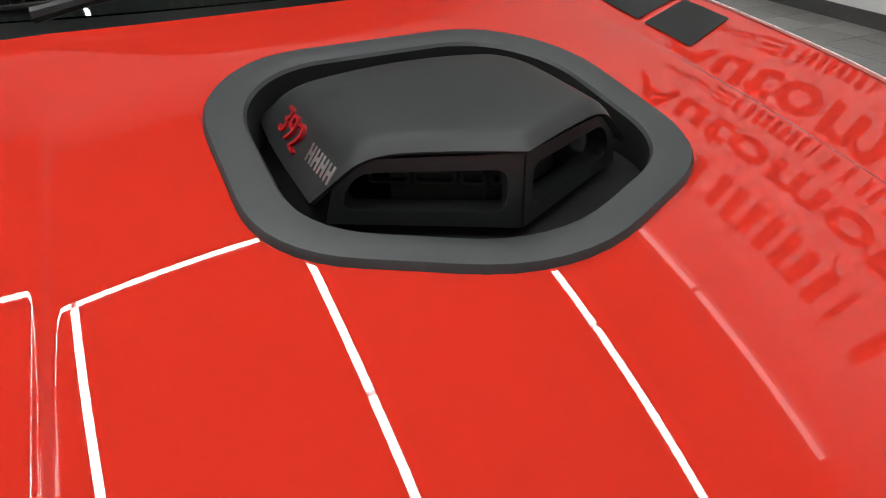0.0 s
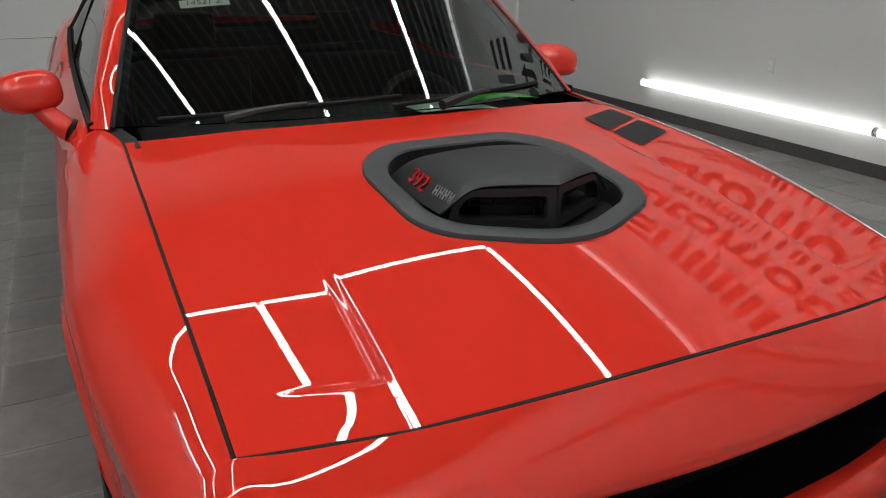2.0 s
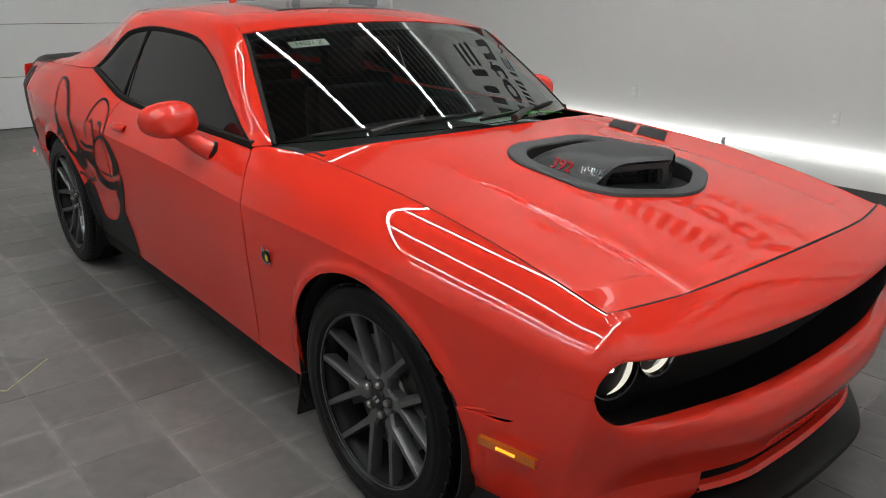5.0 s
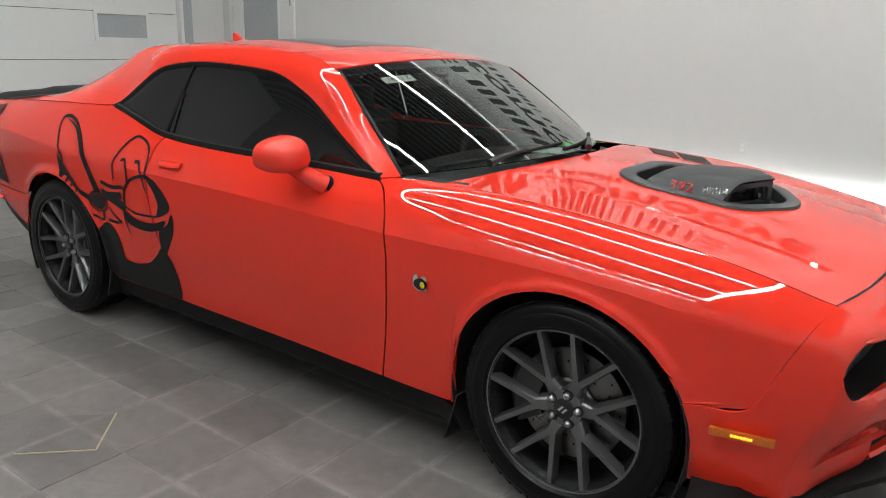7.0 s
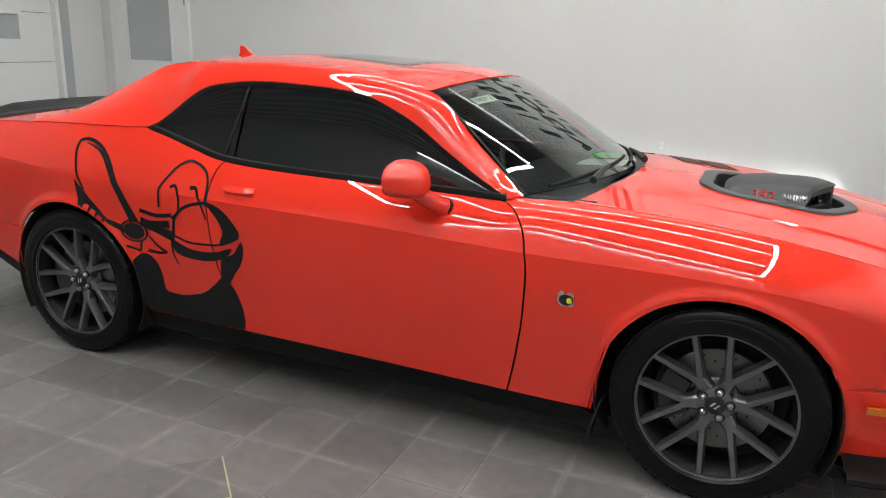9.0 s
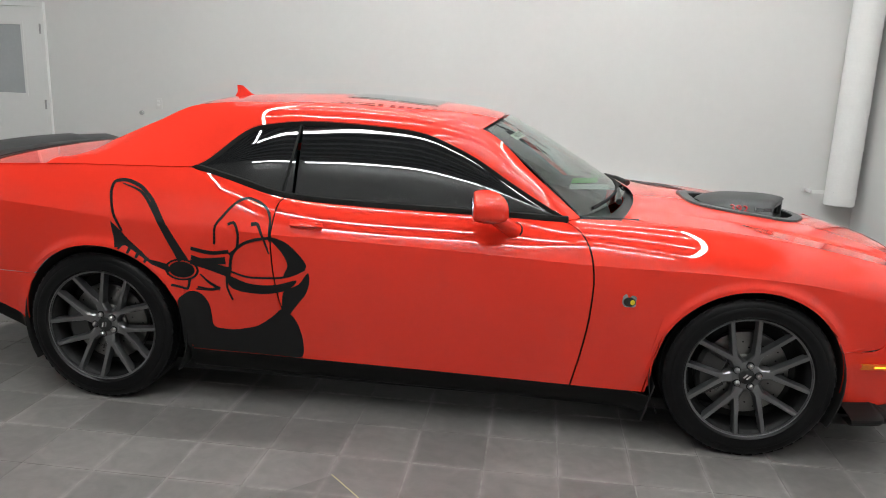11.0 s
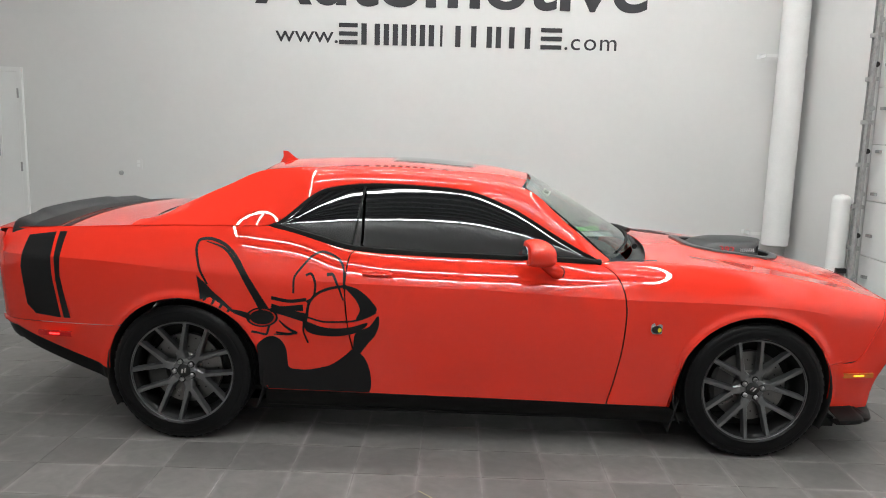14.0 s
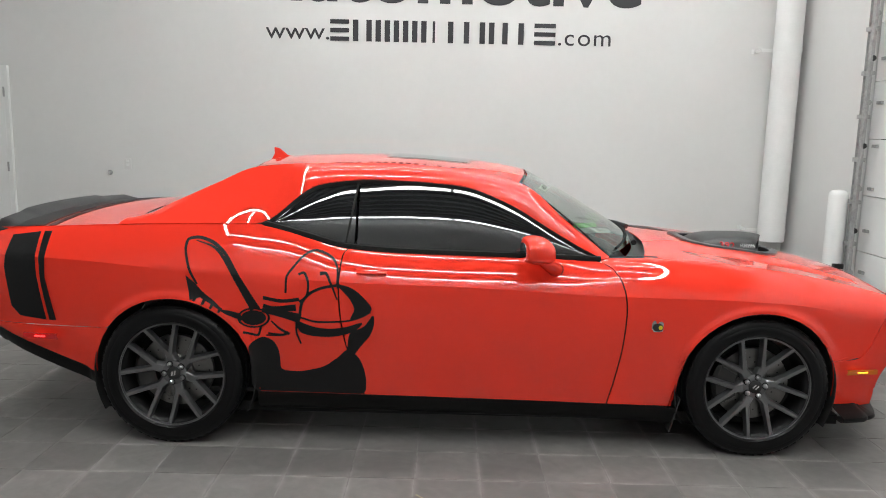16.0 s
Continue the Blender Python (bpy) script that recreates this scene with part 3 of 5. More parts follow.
for s in np.linspace(6.04 / 9, 1, 14):
    a = (s - 6.04 / 9) / (1 - 6.04 / 9)
    rw_rows.append([(p[0], p[1] * 0.98, p[2] - 0.012 * min(1, a * 6)) for p in cross(s, n=21, crown=0.03 - 0.022 * ease(a * 3), bow=-0.075 * a)])
part("rear_window", sheet(rw_rows, 0.005, flip=True), TINT, car, "dark tinted rear window")
part("rear_window_seal", tube([Vector(p) + Vector((-0.004, 0, 0.010)) for p in rw_rows[-1]], 0.009, 8), SEAL, car, "black seal at the foot of the rear window")
for s in (-1, 1):
    band = []
    for j in range(24):
        q = ws_edge(j / 23)
        band.append([(q[0] + 0.002, s * (q[1] + 0.003), q[2] + 0.007), (q[0] + 0.007, s * (q[1] - 0.004), q[2] + 0.008), (q[0] + 0.010, s * (q[1] - 0.010), q[2] + 0.004)])
    part("windshield_seal", sheet(band, 0.004, flip=s > 0), SEAL, car)

# side windows: outline in x and z, laid on the leaning side
LOW = path((0.668, 0.838, 0.984), (0.2, 0.846, 0.993), (-0.3, 0.848, 1.002), (-0.60, 0.847, 1.020), (-0.80, 0.842, 1.070), (-1.035, 0.826, 1.128))


def window_rows(s0, s1, inset, n=30, m=10, depth=0.012):
    """Glass between the lower and the upper window edge; s runs from the front corner to the rear tip."""
    rows = []
    for k in range(m + 1):
        a = k / m
        row = []
        for j in range(n + 1):
            s = s0 + (s1 - s0) * j / n
            p = np.array(IN(s * 6 / 9))
            # the lower edge at the same x
            q = low_at(p[0])
            v = q * (1 - a) + p * a
            row.append((v[0], v[1] - depth + 0.006 * math.sin(math.pi * a), v[2]))
        rows.append(row)
    return rows


def low_at(x):
    lo, hi = 0.0, 1.0
    for _ in range(30):
        mid = (lo + hi) / 2
        if LOW(mid)[0] > x:
            lo = mid
        else:
            hi = mid
    return np.array(LOW(lo))


# where door glass meets quarter glass along the upper edge
sb = min(np.linspace(0, 1, 200), key=lambda s: abs(IN(s * 6 / 9)[0] + 0.562))
both("door_window", window_rows(0.0, sb - 0.004, 0), TINT, car, 0.004, "dark tinted door glass")
both("quarter_window", window_rows(sb + 0.004, 1.0, 0, 16), TINT, car, 0.004, "dark tinted quarter glass")
frame_path = [np.array(IN(j / 60 * 6 / 9)) for j in range(61)] + [np.array(LOW(1 - j / 40)) for j in range(1, 41)]
for s in (-1, 1):
    n = len(frame_path)
    cen = sum(frame_path) / n
    rows = []
    for j in range(n + 1):
        p = frame_path[j % n]
        a, b = frame_path[(j - 1) % n], frame_path[(j + 1) % n]
        d = b - a
        nrm = np.array((d[2], 0, -d[0]))
        nrm = nrm / max(np.linalg.norm(nrm), 1e-6)
        if np.dot(nrm, cen - p) < 0:
            nrm = -nrm
        rows.append([(p[0] + nrm[0] * w, s * (p[1] + o), p[2] + nrm[2] * w) for w, o in ((-0.008, -0.006), (-0.006, 0.004), (0.009, 0.006), (0.018, 0.003), (0.021, -0.012))])
    part("window_seal", sheet(rows, 0.0, flip=s < 0), SEAL, car, "black rubber window seal")
    b0, b1 = np.array(low_at(-0.612)), np.array(IN(sb * 6 / 9))
    pil = [[(b0[0] * (1 - a) + b1[0] * a + dx, s * (b0[1] * (1 - a) + b1[1] * a + 0.002 - o), b0[2] * (1 - a) + b1[2] * a) for dx, o in ((-0.007, 0.012), (-0.005, 0), (0.005, 0), (0.007, 0.012))] for a in np.linspace(0, 1, 6)]
    part("window_divider", sheet(pil, 0.0, flip=s > 0), SEAL, car)

# ---- hood ----
RING_OUT = rounded([(1.280, 0.200), (1.41, 0.302), (1.775, 0.298), (1.927, 0.0), (1.775, -0.298), (1.41, -0.302), (1.280, -0.200)], [0.08, 0.10, 0.11, 0.13, 0.11, 0.10, 0.08], 8)
CROWN = np.polyfit((0.80, 1.0, 1.25, 1.5, 1.8, 2.0, 2.15, 2.26), (1.022, 1.020, 1.004, 0.982, 0.944, 0.906, 0.868, 0.838), 3)


@functools.lru_cache(maxsize=None)
def HC(x):
    """Height of the hood along its middle."""
    return float(np.polyval(CROWN, x))




def bulge_w(x):
    return 0.475 + 0.03 * (x - 0.8)


def hood_z(x, y):
    """Hood height: crowned, with a dart pressed in along each side of the middle."""
    e = ZT(min(max(x, 0.84), 2.168)) - 0.10 * max(0, x - 2.168)
    c = HC(x)
    a = abs(y)
    w = bulge_w(x)
    curve = 0.035 + 0.075 * ease((x - 0.9) / 0.4)
    mid = c - curve * a * a
    foot = c - curve * w * w
    t = min(max((a - w) / (0.765 - w), 0), 1)
    side = foot + (e - foot) * t
    f = (x - hood_rear(y)) / (hood_front(y) - hood_rear(y))
    dent = 0.008 * ease((f - 0.15) / 0.55) * ease((0.925 - f) / 0.022) * ease((a - w + 0.012) / 0.024) * (1 - t) ** 1.3
    return (side if a > w else mid) - dent


def hood_front(y):
    return 2.238 - 0.080 * (abs(y) / 0.756) ** 2.2


def hood_rear(y):
    return 0.905 + 0.115 * (1 - (abs(y) / 0.756) ** 2)


def inside(p, poly):
    x, y = p[0], p[1]
    c = False
    for i in range(len(poly)):
        (x1, y1), (x2, y2) = poly[i - 1], poly[i]
        if (y1 > y) != (y2 > y) and x < (x2 - x1) * (y - y1) / (y2 - y1) + x1:
            c = not c
    return c


HOLE = [(1.61 + (x - 1.61) * 0.88, y * 0.87) for x, y in RING_OUT]
hood_rows = []
FK = sorted(set(list(np.linspace(0, 1, 80)) + list(np.linspace(0.895, 0.932, 14))))
TK = sorted(set(list(np.linspace(-1, 1, 101))))


def hood_y(t, x):
    """Stations across the hood, dense along the darts."""
    a, e, w = abs(t), YT(x) - 2 * G, bulge_w(x)
    if a < 0.5:
        y = (w - 0.02) * a / 0.5
    elif a < 0.72:
        y = w - 0.02 + 0.04 * (a - 0.5) / 0.22
    else:
        y = w + 0.02 + (e - w - 0.02) * (a - 0.72) / 0.28
    return math.copysign(y, t)


for t in TK:
    row = []
    for k in FK:
        x = 1.5
        for _ in range(4):
            y = hood_y(t, x)
            x = hood_rear(y) + (hood_front(y) - G - hood_rear(y)) * k
        row.append((x, hood_y(t, x), hood_z(x, hood_y(t, x))))
    hood_rows.append(row)
hood = part("hood", sheet(hood_rows, 0.004, drop=lambda c: inside(c, HOLE)), PAINT, car, "orange-red hood with raised middle")

# ring, well and scoop of the shaker hood
def ring_row(scale, dz, cx=1.61):
    return [(cx + (x - cx) * scale[0], y * scale[1], hood_z(cx + (x - cx) * scale[0], y * scale[1]) + dz) for x, y in RING_OUT]


ring_rows = [ring_row(s, d) for s, d in (((1.0, 1.0), -0.004), ((0.998, 0.997), 0.006), ((0.99, 0.985), 0.010), ((0.91, 0.905), 0.011), ((0.835, 0.83), 0.007), ((0.824, 0.818), 0.002))]
for r in ring_rows:
    r.append(r[0])
ring = part("scoop_ring", sheet(ring_rows, 0.0, flip=True), RINGM, car, "satin grey-black ring round the hood scoop")
# Ring's inner wall in black, not RINGM: the gap's shade as colour.
part("ring_wall", sheet([ring_row((0.824, 0.818), 0.002) + [ring_row((0.824, 0.818), 0.002)[0]], ring_row((0.815, 0.81), -0.07) + [ring_row((0.815, 0.81), -0.07)[0]]], 0.0, flip=True), DARK, car)
# Black plate that stands in for the shaded gap below the scoop.
well = [(1.61 + (x - 1.61) * 0.83, y * 0.82) for x, y in RING_OUT]
part("scoop_well", prism(well, 0.905, 0.89, plane="xy"), DARK, car, "black plate standing in for shade under the scoop")

SC_Z = spline((1.38, 0.975), (1.40, 0.994), (1.45, 1.014), (1.55, 1.027), (1.68, 1.029), (1.80, 1.023))


# outer shell: roof, flanks and V-shaped nose with two mouths
def scoop_nose(y):
    return 1.802 - 0.545 * abs(y)


scoop_rows = [[] for _ in range(53)]
for k in range(37):
    a = k / 36
    wide = 0.166 - 0.012 * ease(a)
    foot = 0.207 + 0.010 * math.sin(math.pi * min(a * 1.5, 1) / 2) - 0.004 * a
    zr = lambda y: SC_Z(1.385 + a * (scoop_nose(y) - 1.385)) - 0.012 * (y / wide) ** 2 - 0.010 * max(0, (a - 0.94) / 0.06) ** 2
    half = [(wide * i / 14, zr(wide * i / 14)) for i in range(12)]
    p, e = Vector((wide, zr(wide))), Vector((foot, 0.945))
    q0, q1 = Vector(half[-1]), p.lerp(e, 0.30)
    half += [tuple((1 - t) ** 2 * q0 + 2 * t * (1 - t) * p + t * t * q1) for t in np.linspace(0, 1, 9)[1:]]
    half += [tuple(q1.lerp(e, t)) for t in np.linspace(0, 1, 8)[1:]]
    full = [(-y, z) for y, z in reversed(half[1:])] + half
    for i, (y, z) in enumerate(full):
        scoop_rows[i].append((1.385 + a * (scoop_nose(y) - 1.385), y, z))
scoop = part("hood_scoop", sheet(scoop_rows, 0.006, flip=True), SCOOPM, car, "satin black twin-mouth hood scoop with side badge", smooth=50)
for s in (-1, 1):
    p0, p1 = Vector((1.797, s * 0.004, 0)), Vector((1.694, s * 0.193, 0))
    d = (p1 - p0).normalized()
    L = (p1 - p0).length
    nx = Vector((d.y * s, -d.x * s, 0))
    if nx.x < 0:
        nx = -nx
    fm = Matrix(((d.x, nx.x, 0, p0.x), (d.y, nx.y, 0, p0.y), (0, 0, 1, 0), (0, 0, 0, 1)))
    outer = [(-0.003, 0.920), (L + 0.010, 0.920), (L + 0.000, 0.962), (L - 0.012, 0.988), (L - 0.034, 1.002), (-0.003, 1.013)]
    mouth = rounded([(0.014, 0.940), (L - 0.012, 0.938), (L - 0.017, 0.965), (L - 0.036, 0.986), (0.014, 0.993)], 0.016, 5)
    bm = prism(outer, 0.0, -0.03, holes=[mouth])
    bmesh.ops.transform(bm, matrix=fm, verts=bm.verts)
    bmesh.ops.recalc_face_normals(bm, faces=bm.faces)
    face = part("scoop_mouth", bm, SCOOPM, car, "black rounded intake opening")
    # Solid black plate for the dark inside of the mouth.
    bm = boxes((0.0, L - 0.06, -0.060, -0.055, 0.92, 1.00))
    bmesh.ops.transform(bm, matrix=fm, verts=bm.verts)
    part("intake_screen", bm, DARK, face, smooth=0)
    for r in range(2):
        for c in range(3):
            x0, z0 = 0.02 + c * (L - 0.05) / 3, 0.952 + r * 0.021
            o = rounded([(x0, z0), (x0 + 0.05, z0), (x0 + 0.05, z0 + 0.017), (x0, z0 + 0.017)], 0.006, 3)
            i = rounded([(x0 + 0.003, z0 + 0.003), (x0 + 0.047, z0 + 0.003), (x0 + 0.047, z0 + 0.014), (x0 + 0.003, z0 + 0.014)], 0.004, 3)
            bm = prism(o, -0.055, -0.045, holes=[i])
            bmesh.ops.transform(bm, matrix=fm, verts=bm.verts)
            bmesh.ops.recalc_face_normals(bm, faces=bm.faces)
            part("intake_slot", bm, MATTE, face, smooth=0)
    # side badge on the flank
    if s < 0:
        m = Matrix.Translation((1.488, -0.2030, 0.9700)) @ pose(0, 0, 0, 54, 0, 2)
    else:
        m = Matrix.Translation((1.680, 0.1985, 0.9700)) @ pose(0, 0, 0, 54, 0, 178)
    letters("badge_number", "392", 0.053, 0.006, RED, m @ Matrix(((1.16, 0.18, 0, 0), (0, 1, 0, 0), (0, 0, 1, 0), (0, 0, 0, 1))), car, "red raised engine badge numerals")
    for k in range(4):
        bm = boxes((0.124 + k * 0.022, 0.130 + k * 0.022, 0, 0.024, -0.003, 0.003), (0.136 + k * 0.022, 0.142 + k * 0.022, 0, 0.024, -0.003, 0.003), (0.130 + k * 0.022, 0.136 + k * 0.022, 0.009, 0.015, -0.003, 0.003))
        b = part("badge_bar", bm, CHROME, car, "silver badge bars", smooth=0)
        b.matrix_basis = m

# ---- cowl, wipers ----
cowl = [[(0.80 + 0.21 * (1 - (abs(y) / 0.756) ** 2) + dx * (0.2 + 0.8 * (1 - (abs(y) / 0.76) ** 2) * 0.4 + 0.5), y, 0.985 + 0.028 * (1 - (abs(y) / 0.756) ** 2) + dz) for y in np.linspace(-0.75, 0.75, 40)] for dx, dz in ((-0.03, -0.03), (0.03, -0.035), (0.07, -0.03), (0.12, -0.02))]
part("cowl_panel", sheet(cowl, 0.01), MATTE, car, "black plastic cowl under the wipers")


def ws_point(y, a, lift=0.0):
    """A point of the windshield: a is 0 at its foot, 1 at its top."""
    x, yy, z = ws_edge(a)
    t = max(-1, min(1, y / (yy * 0.992)))
    return Vector((x + ws_bow(a) * (1 - t * t) + lift * 0.6, y, z + (0.03 + 0.012 * a) * (1 - t * t) + lift * 0.8))


for pivot, y0, y1 in ((-0.50, -0.66, 0.02), (0.12, -0.02, 0.60)):
    arm = [ws_point(y0 + (y1 - y0) * k / 14, 0.030 + 0.055 * (k / 14) , 0.012) for k in range(15)]
    part("wiper_blade", tube(arm, 0.007, 8), SEAL, car, "black wiper blade at the foot of the windshield")
    arm2 = [ws_point(pivot, 0.0, 0.02) + Vector((0.03, 0, 0.005)), ws_point(pivot + 0.1, 0.02, 0.035), ws_point((y0 + y1) / 2 + 0.05, 0.06, 0.024)]
    part("wiper_arm", tube(arm2, 0.012, 8, lambda a: 1.3 - 0.7 * a), MATTE, car)

# ---- front fascia ----
HALF = ((2.35, 0.0), (2.338, 0.30), (2.312, 0.52), (2.278, 0.70), (2.240, 0.80), (2.20, YC(2.20)), (2.158, YC(2.158)), (2.10, YC(2.10)), (2.02, YC(2.02)), (1.94, YC(1.94)), (1.846, YC(1.846)))
PLAN = soft(path(*[(x, -y) for x, y in reversed(HALF)], *HALF[1:]), 0.022, 0, 1)


def nose(u, push):
    x, y = PLAN(u)
    f = max(0.0, 1 - (abs(y) / 0.93) ** 4)
    return np.array((x + push * f, y * (1 + 0.01 * push), 0.0))


def corner(x, a, z):
    """How far the bumper's lower corners are drawn back."""
    return 0.10 * ease((x - 1.97) / 0.30) * ease((a - 0.25) / 0.5) * ease((0.64 - z) / 0.30)


def fascia_rows(levels, us):
    rows = []
    for lv in levels:
        row = []
        for u in us:
            z, push = lv(u)
            p = nose(u, push)
            w = max(0.0, 1 - (p[0] - 1.846) / 0.10)
            arch = AF[0] + math.sqrt(max(0.0, AF[2] ** 2 - (max(z, AF[1]) - AF[1]) ** 2))
            x, a = p[0] + w * (arch - 1.846), abs(p[1])
            if a > 0.82 and x < 2.1:
                a = YC(x)
            x -= corner(x, a, z)
            row.append((x, math.copysign(a - ease((a - 0.72) / 0.12) * tuck(min(x, 2.15), z) + (flare(x, z) if a > 0.85 else 0.0), p[1]), z))
        rows.append(row)
    return rows


US = list(np.linspace(0, 1, 193))


def oval(u):
    """Half height of the grille opening, rounded at its ends."""
    a = abs(PLAN(u)[1])
    return math.sqrt(max(0.0, 1 - (max(0, a - 0.785) / 0.062) ** 2))


LIP_Z = lambda u: 0.665 + (0.720 + 0.032 * (abs(PLAN(u)[1]) / 0.75) ** 2 - 0.665) * oval(u)
GB = lambda u: 0.665 - (0.665 - 0.556 - 0.035 * (abs(PLAN(u)[1]) / 0.8) ** 3) * oval(u)


A0 = YC(2.158)


def top_point(u):
    """Top edge of the front shell: the hood's side edges and front edge."""
    x, y = PLAN(u)
    a = abs(y)
    if x < 2.158 and a > 0.8:
        return x, YT(x), ZT(x)
    t = min(1.0, max(0.0, (a - 0.6) / (A0 - 0.6)))
    ty = a if a < 0.6 else 0.6 + 0.156 * (1.647 * t * (1 - t) ** 2 + t * t * (3 - 2 * t) + 0.5 * t * t * (t - 1))
    return hood_front(ty) + G, ty, hood_z(hood_front(ty), ty) - 0.004 * ease((0.75 - ty) / 0.05)


def front_shell(u, v):
    """v from 0 at the top edge over the rounding (1) down to the grille's lip (2)."""
    x, y = PLAN(u)
    a = abs(y)
    w = ease((a - 0.72) / 0.13)
    lip = 0.728 + 0.032 * (min(a, 0.8) / 0.75) ** 2
    q = ease((a - 0.80) / 0.055)
    ze = lip * (1 - q) + (ZC(min(x, 2.2)) - DROP(min(x, 2.2))) * q
    tx, ty, tz = top_point(u)
    if v <= 1:
        o = math.hypot(tx - x, ty - a)
        f, z = on(bezier(o, ze, 0.0, tz, min(x, 2.2), 8 + (BE(min(x, 2.2)) - 8) * w), 1 - v)
        f = 1 - f / o
        px, py = x + (tx - x) * f, a + (ty - a) * f
        py -= w * tuck(min(x, 2.15), ze) * (1 - f)
    else:
        zl = min(LIP_Z(u), ze - 0.004) if a < 0.847 else 0.665
        z = ze + (zl - ze) * (v - 1)
        px, py = x - 0.010 * max(0, v - 1.8) / 0.2 * (1 - w), a - w * tuck(min(x, 2.15), z)
    return px, math.copysign(py, y), z


U158 = min(np.linspace(0, 0.5, 4000), key=lambda u: abs(PLAN(u)[0] - 2.158) + (10 if abs(PLAN(u)[1]) < 0.8 else 0))


def seam_u(v):
    lo, hi = 0.0, U158
    for _ in range(30):
        mid = (lo + hi) / 2
        p = front_shell(mid, v)
        if p[2] > SEAMZ(p[0] - 0.0009):
            lo = mid
        else:
            hi = mid
    return hi


shell_rows = []
for v in list(np.linspace(0, 1, 15)) + list(np.linspace(1, 2, 7))[1:]:
    u0 = seam_u(v)
    shell_rows.append([front_shell(u0 + (1 - 2 * u0) * k / 240, v) for k in range(241)])
GR = [u for u in US if abs(PLAN(u)[1]) < 0.846]
for k, row in enumerate(shell_rows):
    pts = np.array(row)
    for _ in range(110 if k < 15 else int(110 * ((20 - k) / 6) ** 2)):
        pts[1:-1] = 0.25 * pts[:-2] + 0.5 * pts[1:-1] + 0.25 * pts[2:]
    shell_rows[k] = [tuple(p) for p in pts]
# Black strips sunk in the panel joints, painted shade that darkens the gaps.
for e in (-1, 1):
    line = [Vector((x, e * (YT(x) - G * 0.8), ZT(x) - 0.006)) for x in np.linspace(0.92, 2.158, 50)]
    part("hood_gap", tube(line, 0.0055, 6), DARK, car)
    line = [Vector((r[0][0] - 0.0009, e * (abs(r[0][1]) - 0.0016), r[0][2] - 0.001)) for r in shell_rows]
    part("bumper_gap", tube(line, 0.0016, 6), DARK, car)
line = [Vector((hood_front(y), y, hood_z(hood_front(y) - 0.003, y) - 0.0055)) for y in np.linspace(-0.752, 0.752, 70)]
part("hood_gap", tube(line, 0.0062, 6), DARK, car)
bumper = part("front_bumper", sheet(shell_rows, 0.005), PAINT, car, "orange-red front bumper cover")


def beam_level(z, p, k):
    def lv(u):
        a = abs(PLAN(u)[1])
        top = GB(u) if a < 0.847 else min(0.665, SEAMZ(PLAN(u)[0]))
        return top + (min(z, top - 0.03 * k) - top) * k ** 0.8 if k < 1 else z, p * ease((0.86 - a) / 0.2)
    return lv


beam = ((0.55, -0.016, 0.0), (0.55, 0.006, 0.06), (0.535, 0.024, 0.2), (0.52, 0.036, 0.4), (0.50, 0.041, 0.7), (0.47, 0.039, 1), (0.44, 0.028, 1), (0.41, 0.014, 1), (0.375, -0.006, 1), (0.345, -0.018, 1))
part("bumper_beam", sheet(fascia_rows([beam_level(*b) for b in beam], US), 0.006), PAINT, bumper)
LOW2 = [(lambda u, z=z, p=p: (z, p)) for z, p in ((0.345, -0.018), (0.32, -0.02), (0.295, -0.022), (0.275, -0.028), (0.256, -0.040))]
SIDES = ([u for u in US if PLAN(u)[1] <= -0.44], [u for u in US if PLAN(u)[1] >= 0.44])
for e in SIDES:
    part("bumper_lower_corner", sheet(fascia_rows(LOW2, e), 0.006), PAINT, bumper)
MID = [u for u in US if abs(PLAN(u)[1]) <= 0.46]
part("lower_intake", sheet(fascia_rows([(lambda u, z=z, p=p: (z, p)) for z, p in ((0.346, -0.02), (0.340, -0.06), (0.30, -0.065), (0.288, -0.03))], MID), 0.004), DARK, bumper, "black lower air intake")
part("lower_intake_bar", sheet(fascia_rows([(lambda u, z=z, p=p: (z, p)) for z, p in ((0.298, -0.035), (0.296, -0.018), (0.286, -0.012), (0.278, -0.02))], MID), 0.004), PAINT, bumper)


def chin_row(z, d):
    """The chin spoiler flares out from the bumper's plan by d."""
    row = []
    for u in np.linspace(0.02, 0.98, 121):
        p, q = np.array(PLAN(max(0, u - 0.004))), np.array(PLAN(min(1, u + 0.004)))
        t = (q - p) / np.linalg.norm(q - p)
        x, y = PLAN(u)
        row.append((x + t[1] * d - 1.1 * corner(x, abs(y), z) - 0.062 * ease((x - 1.93) / 0.3) * ease((abs(y) - 0.15) / 0.6), y - t[0] * d, z))
    return row


part("chin_spoiler", sheet([chin_row(z, d) for z, d in ((0.268, -0.045), (0.254, -0.018), (0.243, 0.016), (0.235, 0.042), (0.229, 0.054), (0.220, 0.057), (0.212, 0.052), (0.208, 0.038), (0.214, -0.02))], 0.004), GRILLEM, car, "satin black chin spoiler under the bumper")

# grille bay
GL = [(lambda u, k=k: (0.765 - (0.765 - 0.54) * k / 5, -0.135 - 0.02 * math.sin(math.pi * k / 5))) for k in range(6)]
part("grille", sheet(fascia_rows(GL, GR), 0.01), GRILLEM, car, "black grille panel between the headlights")
for fn, fl in ((LIP_Z, False), (GB, True)):
    part("grille_edge", sheet(fascia_rows([(lambda u, p=p: (fn(u), p)) for p in (-0.15, -0.06, -0.008)], GR), 0.003, flip=fl), GRILLEM, car)
gcurve = [nose(u, -0.11) + np.array((0, 0, 0.69)) for u in US if -0.30 < PLAN(u)[1] < 0.30]
part("grille_bar", tube(gcurve, 0.006, 8), GRILLEM, car)


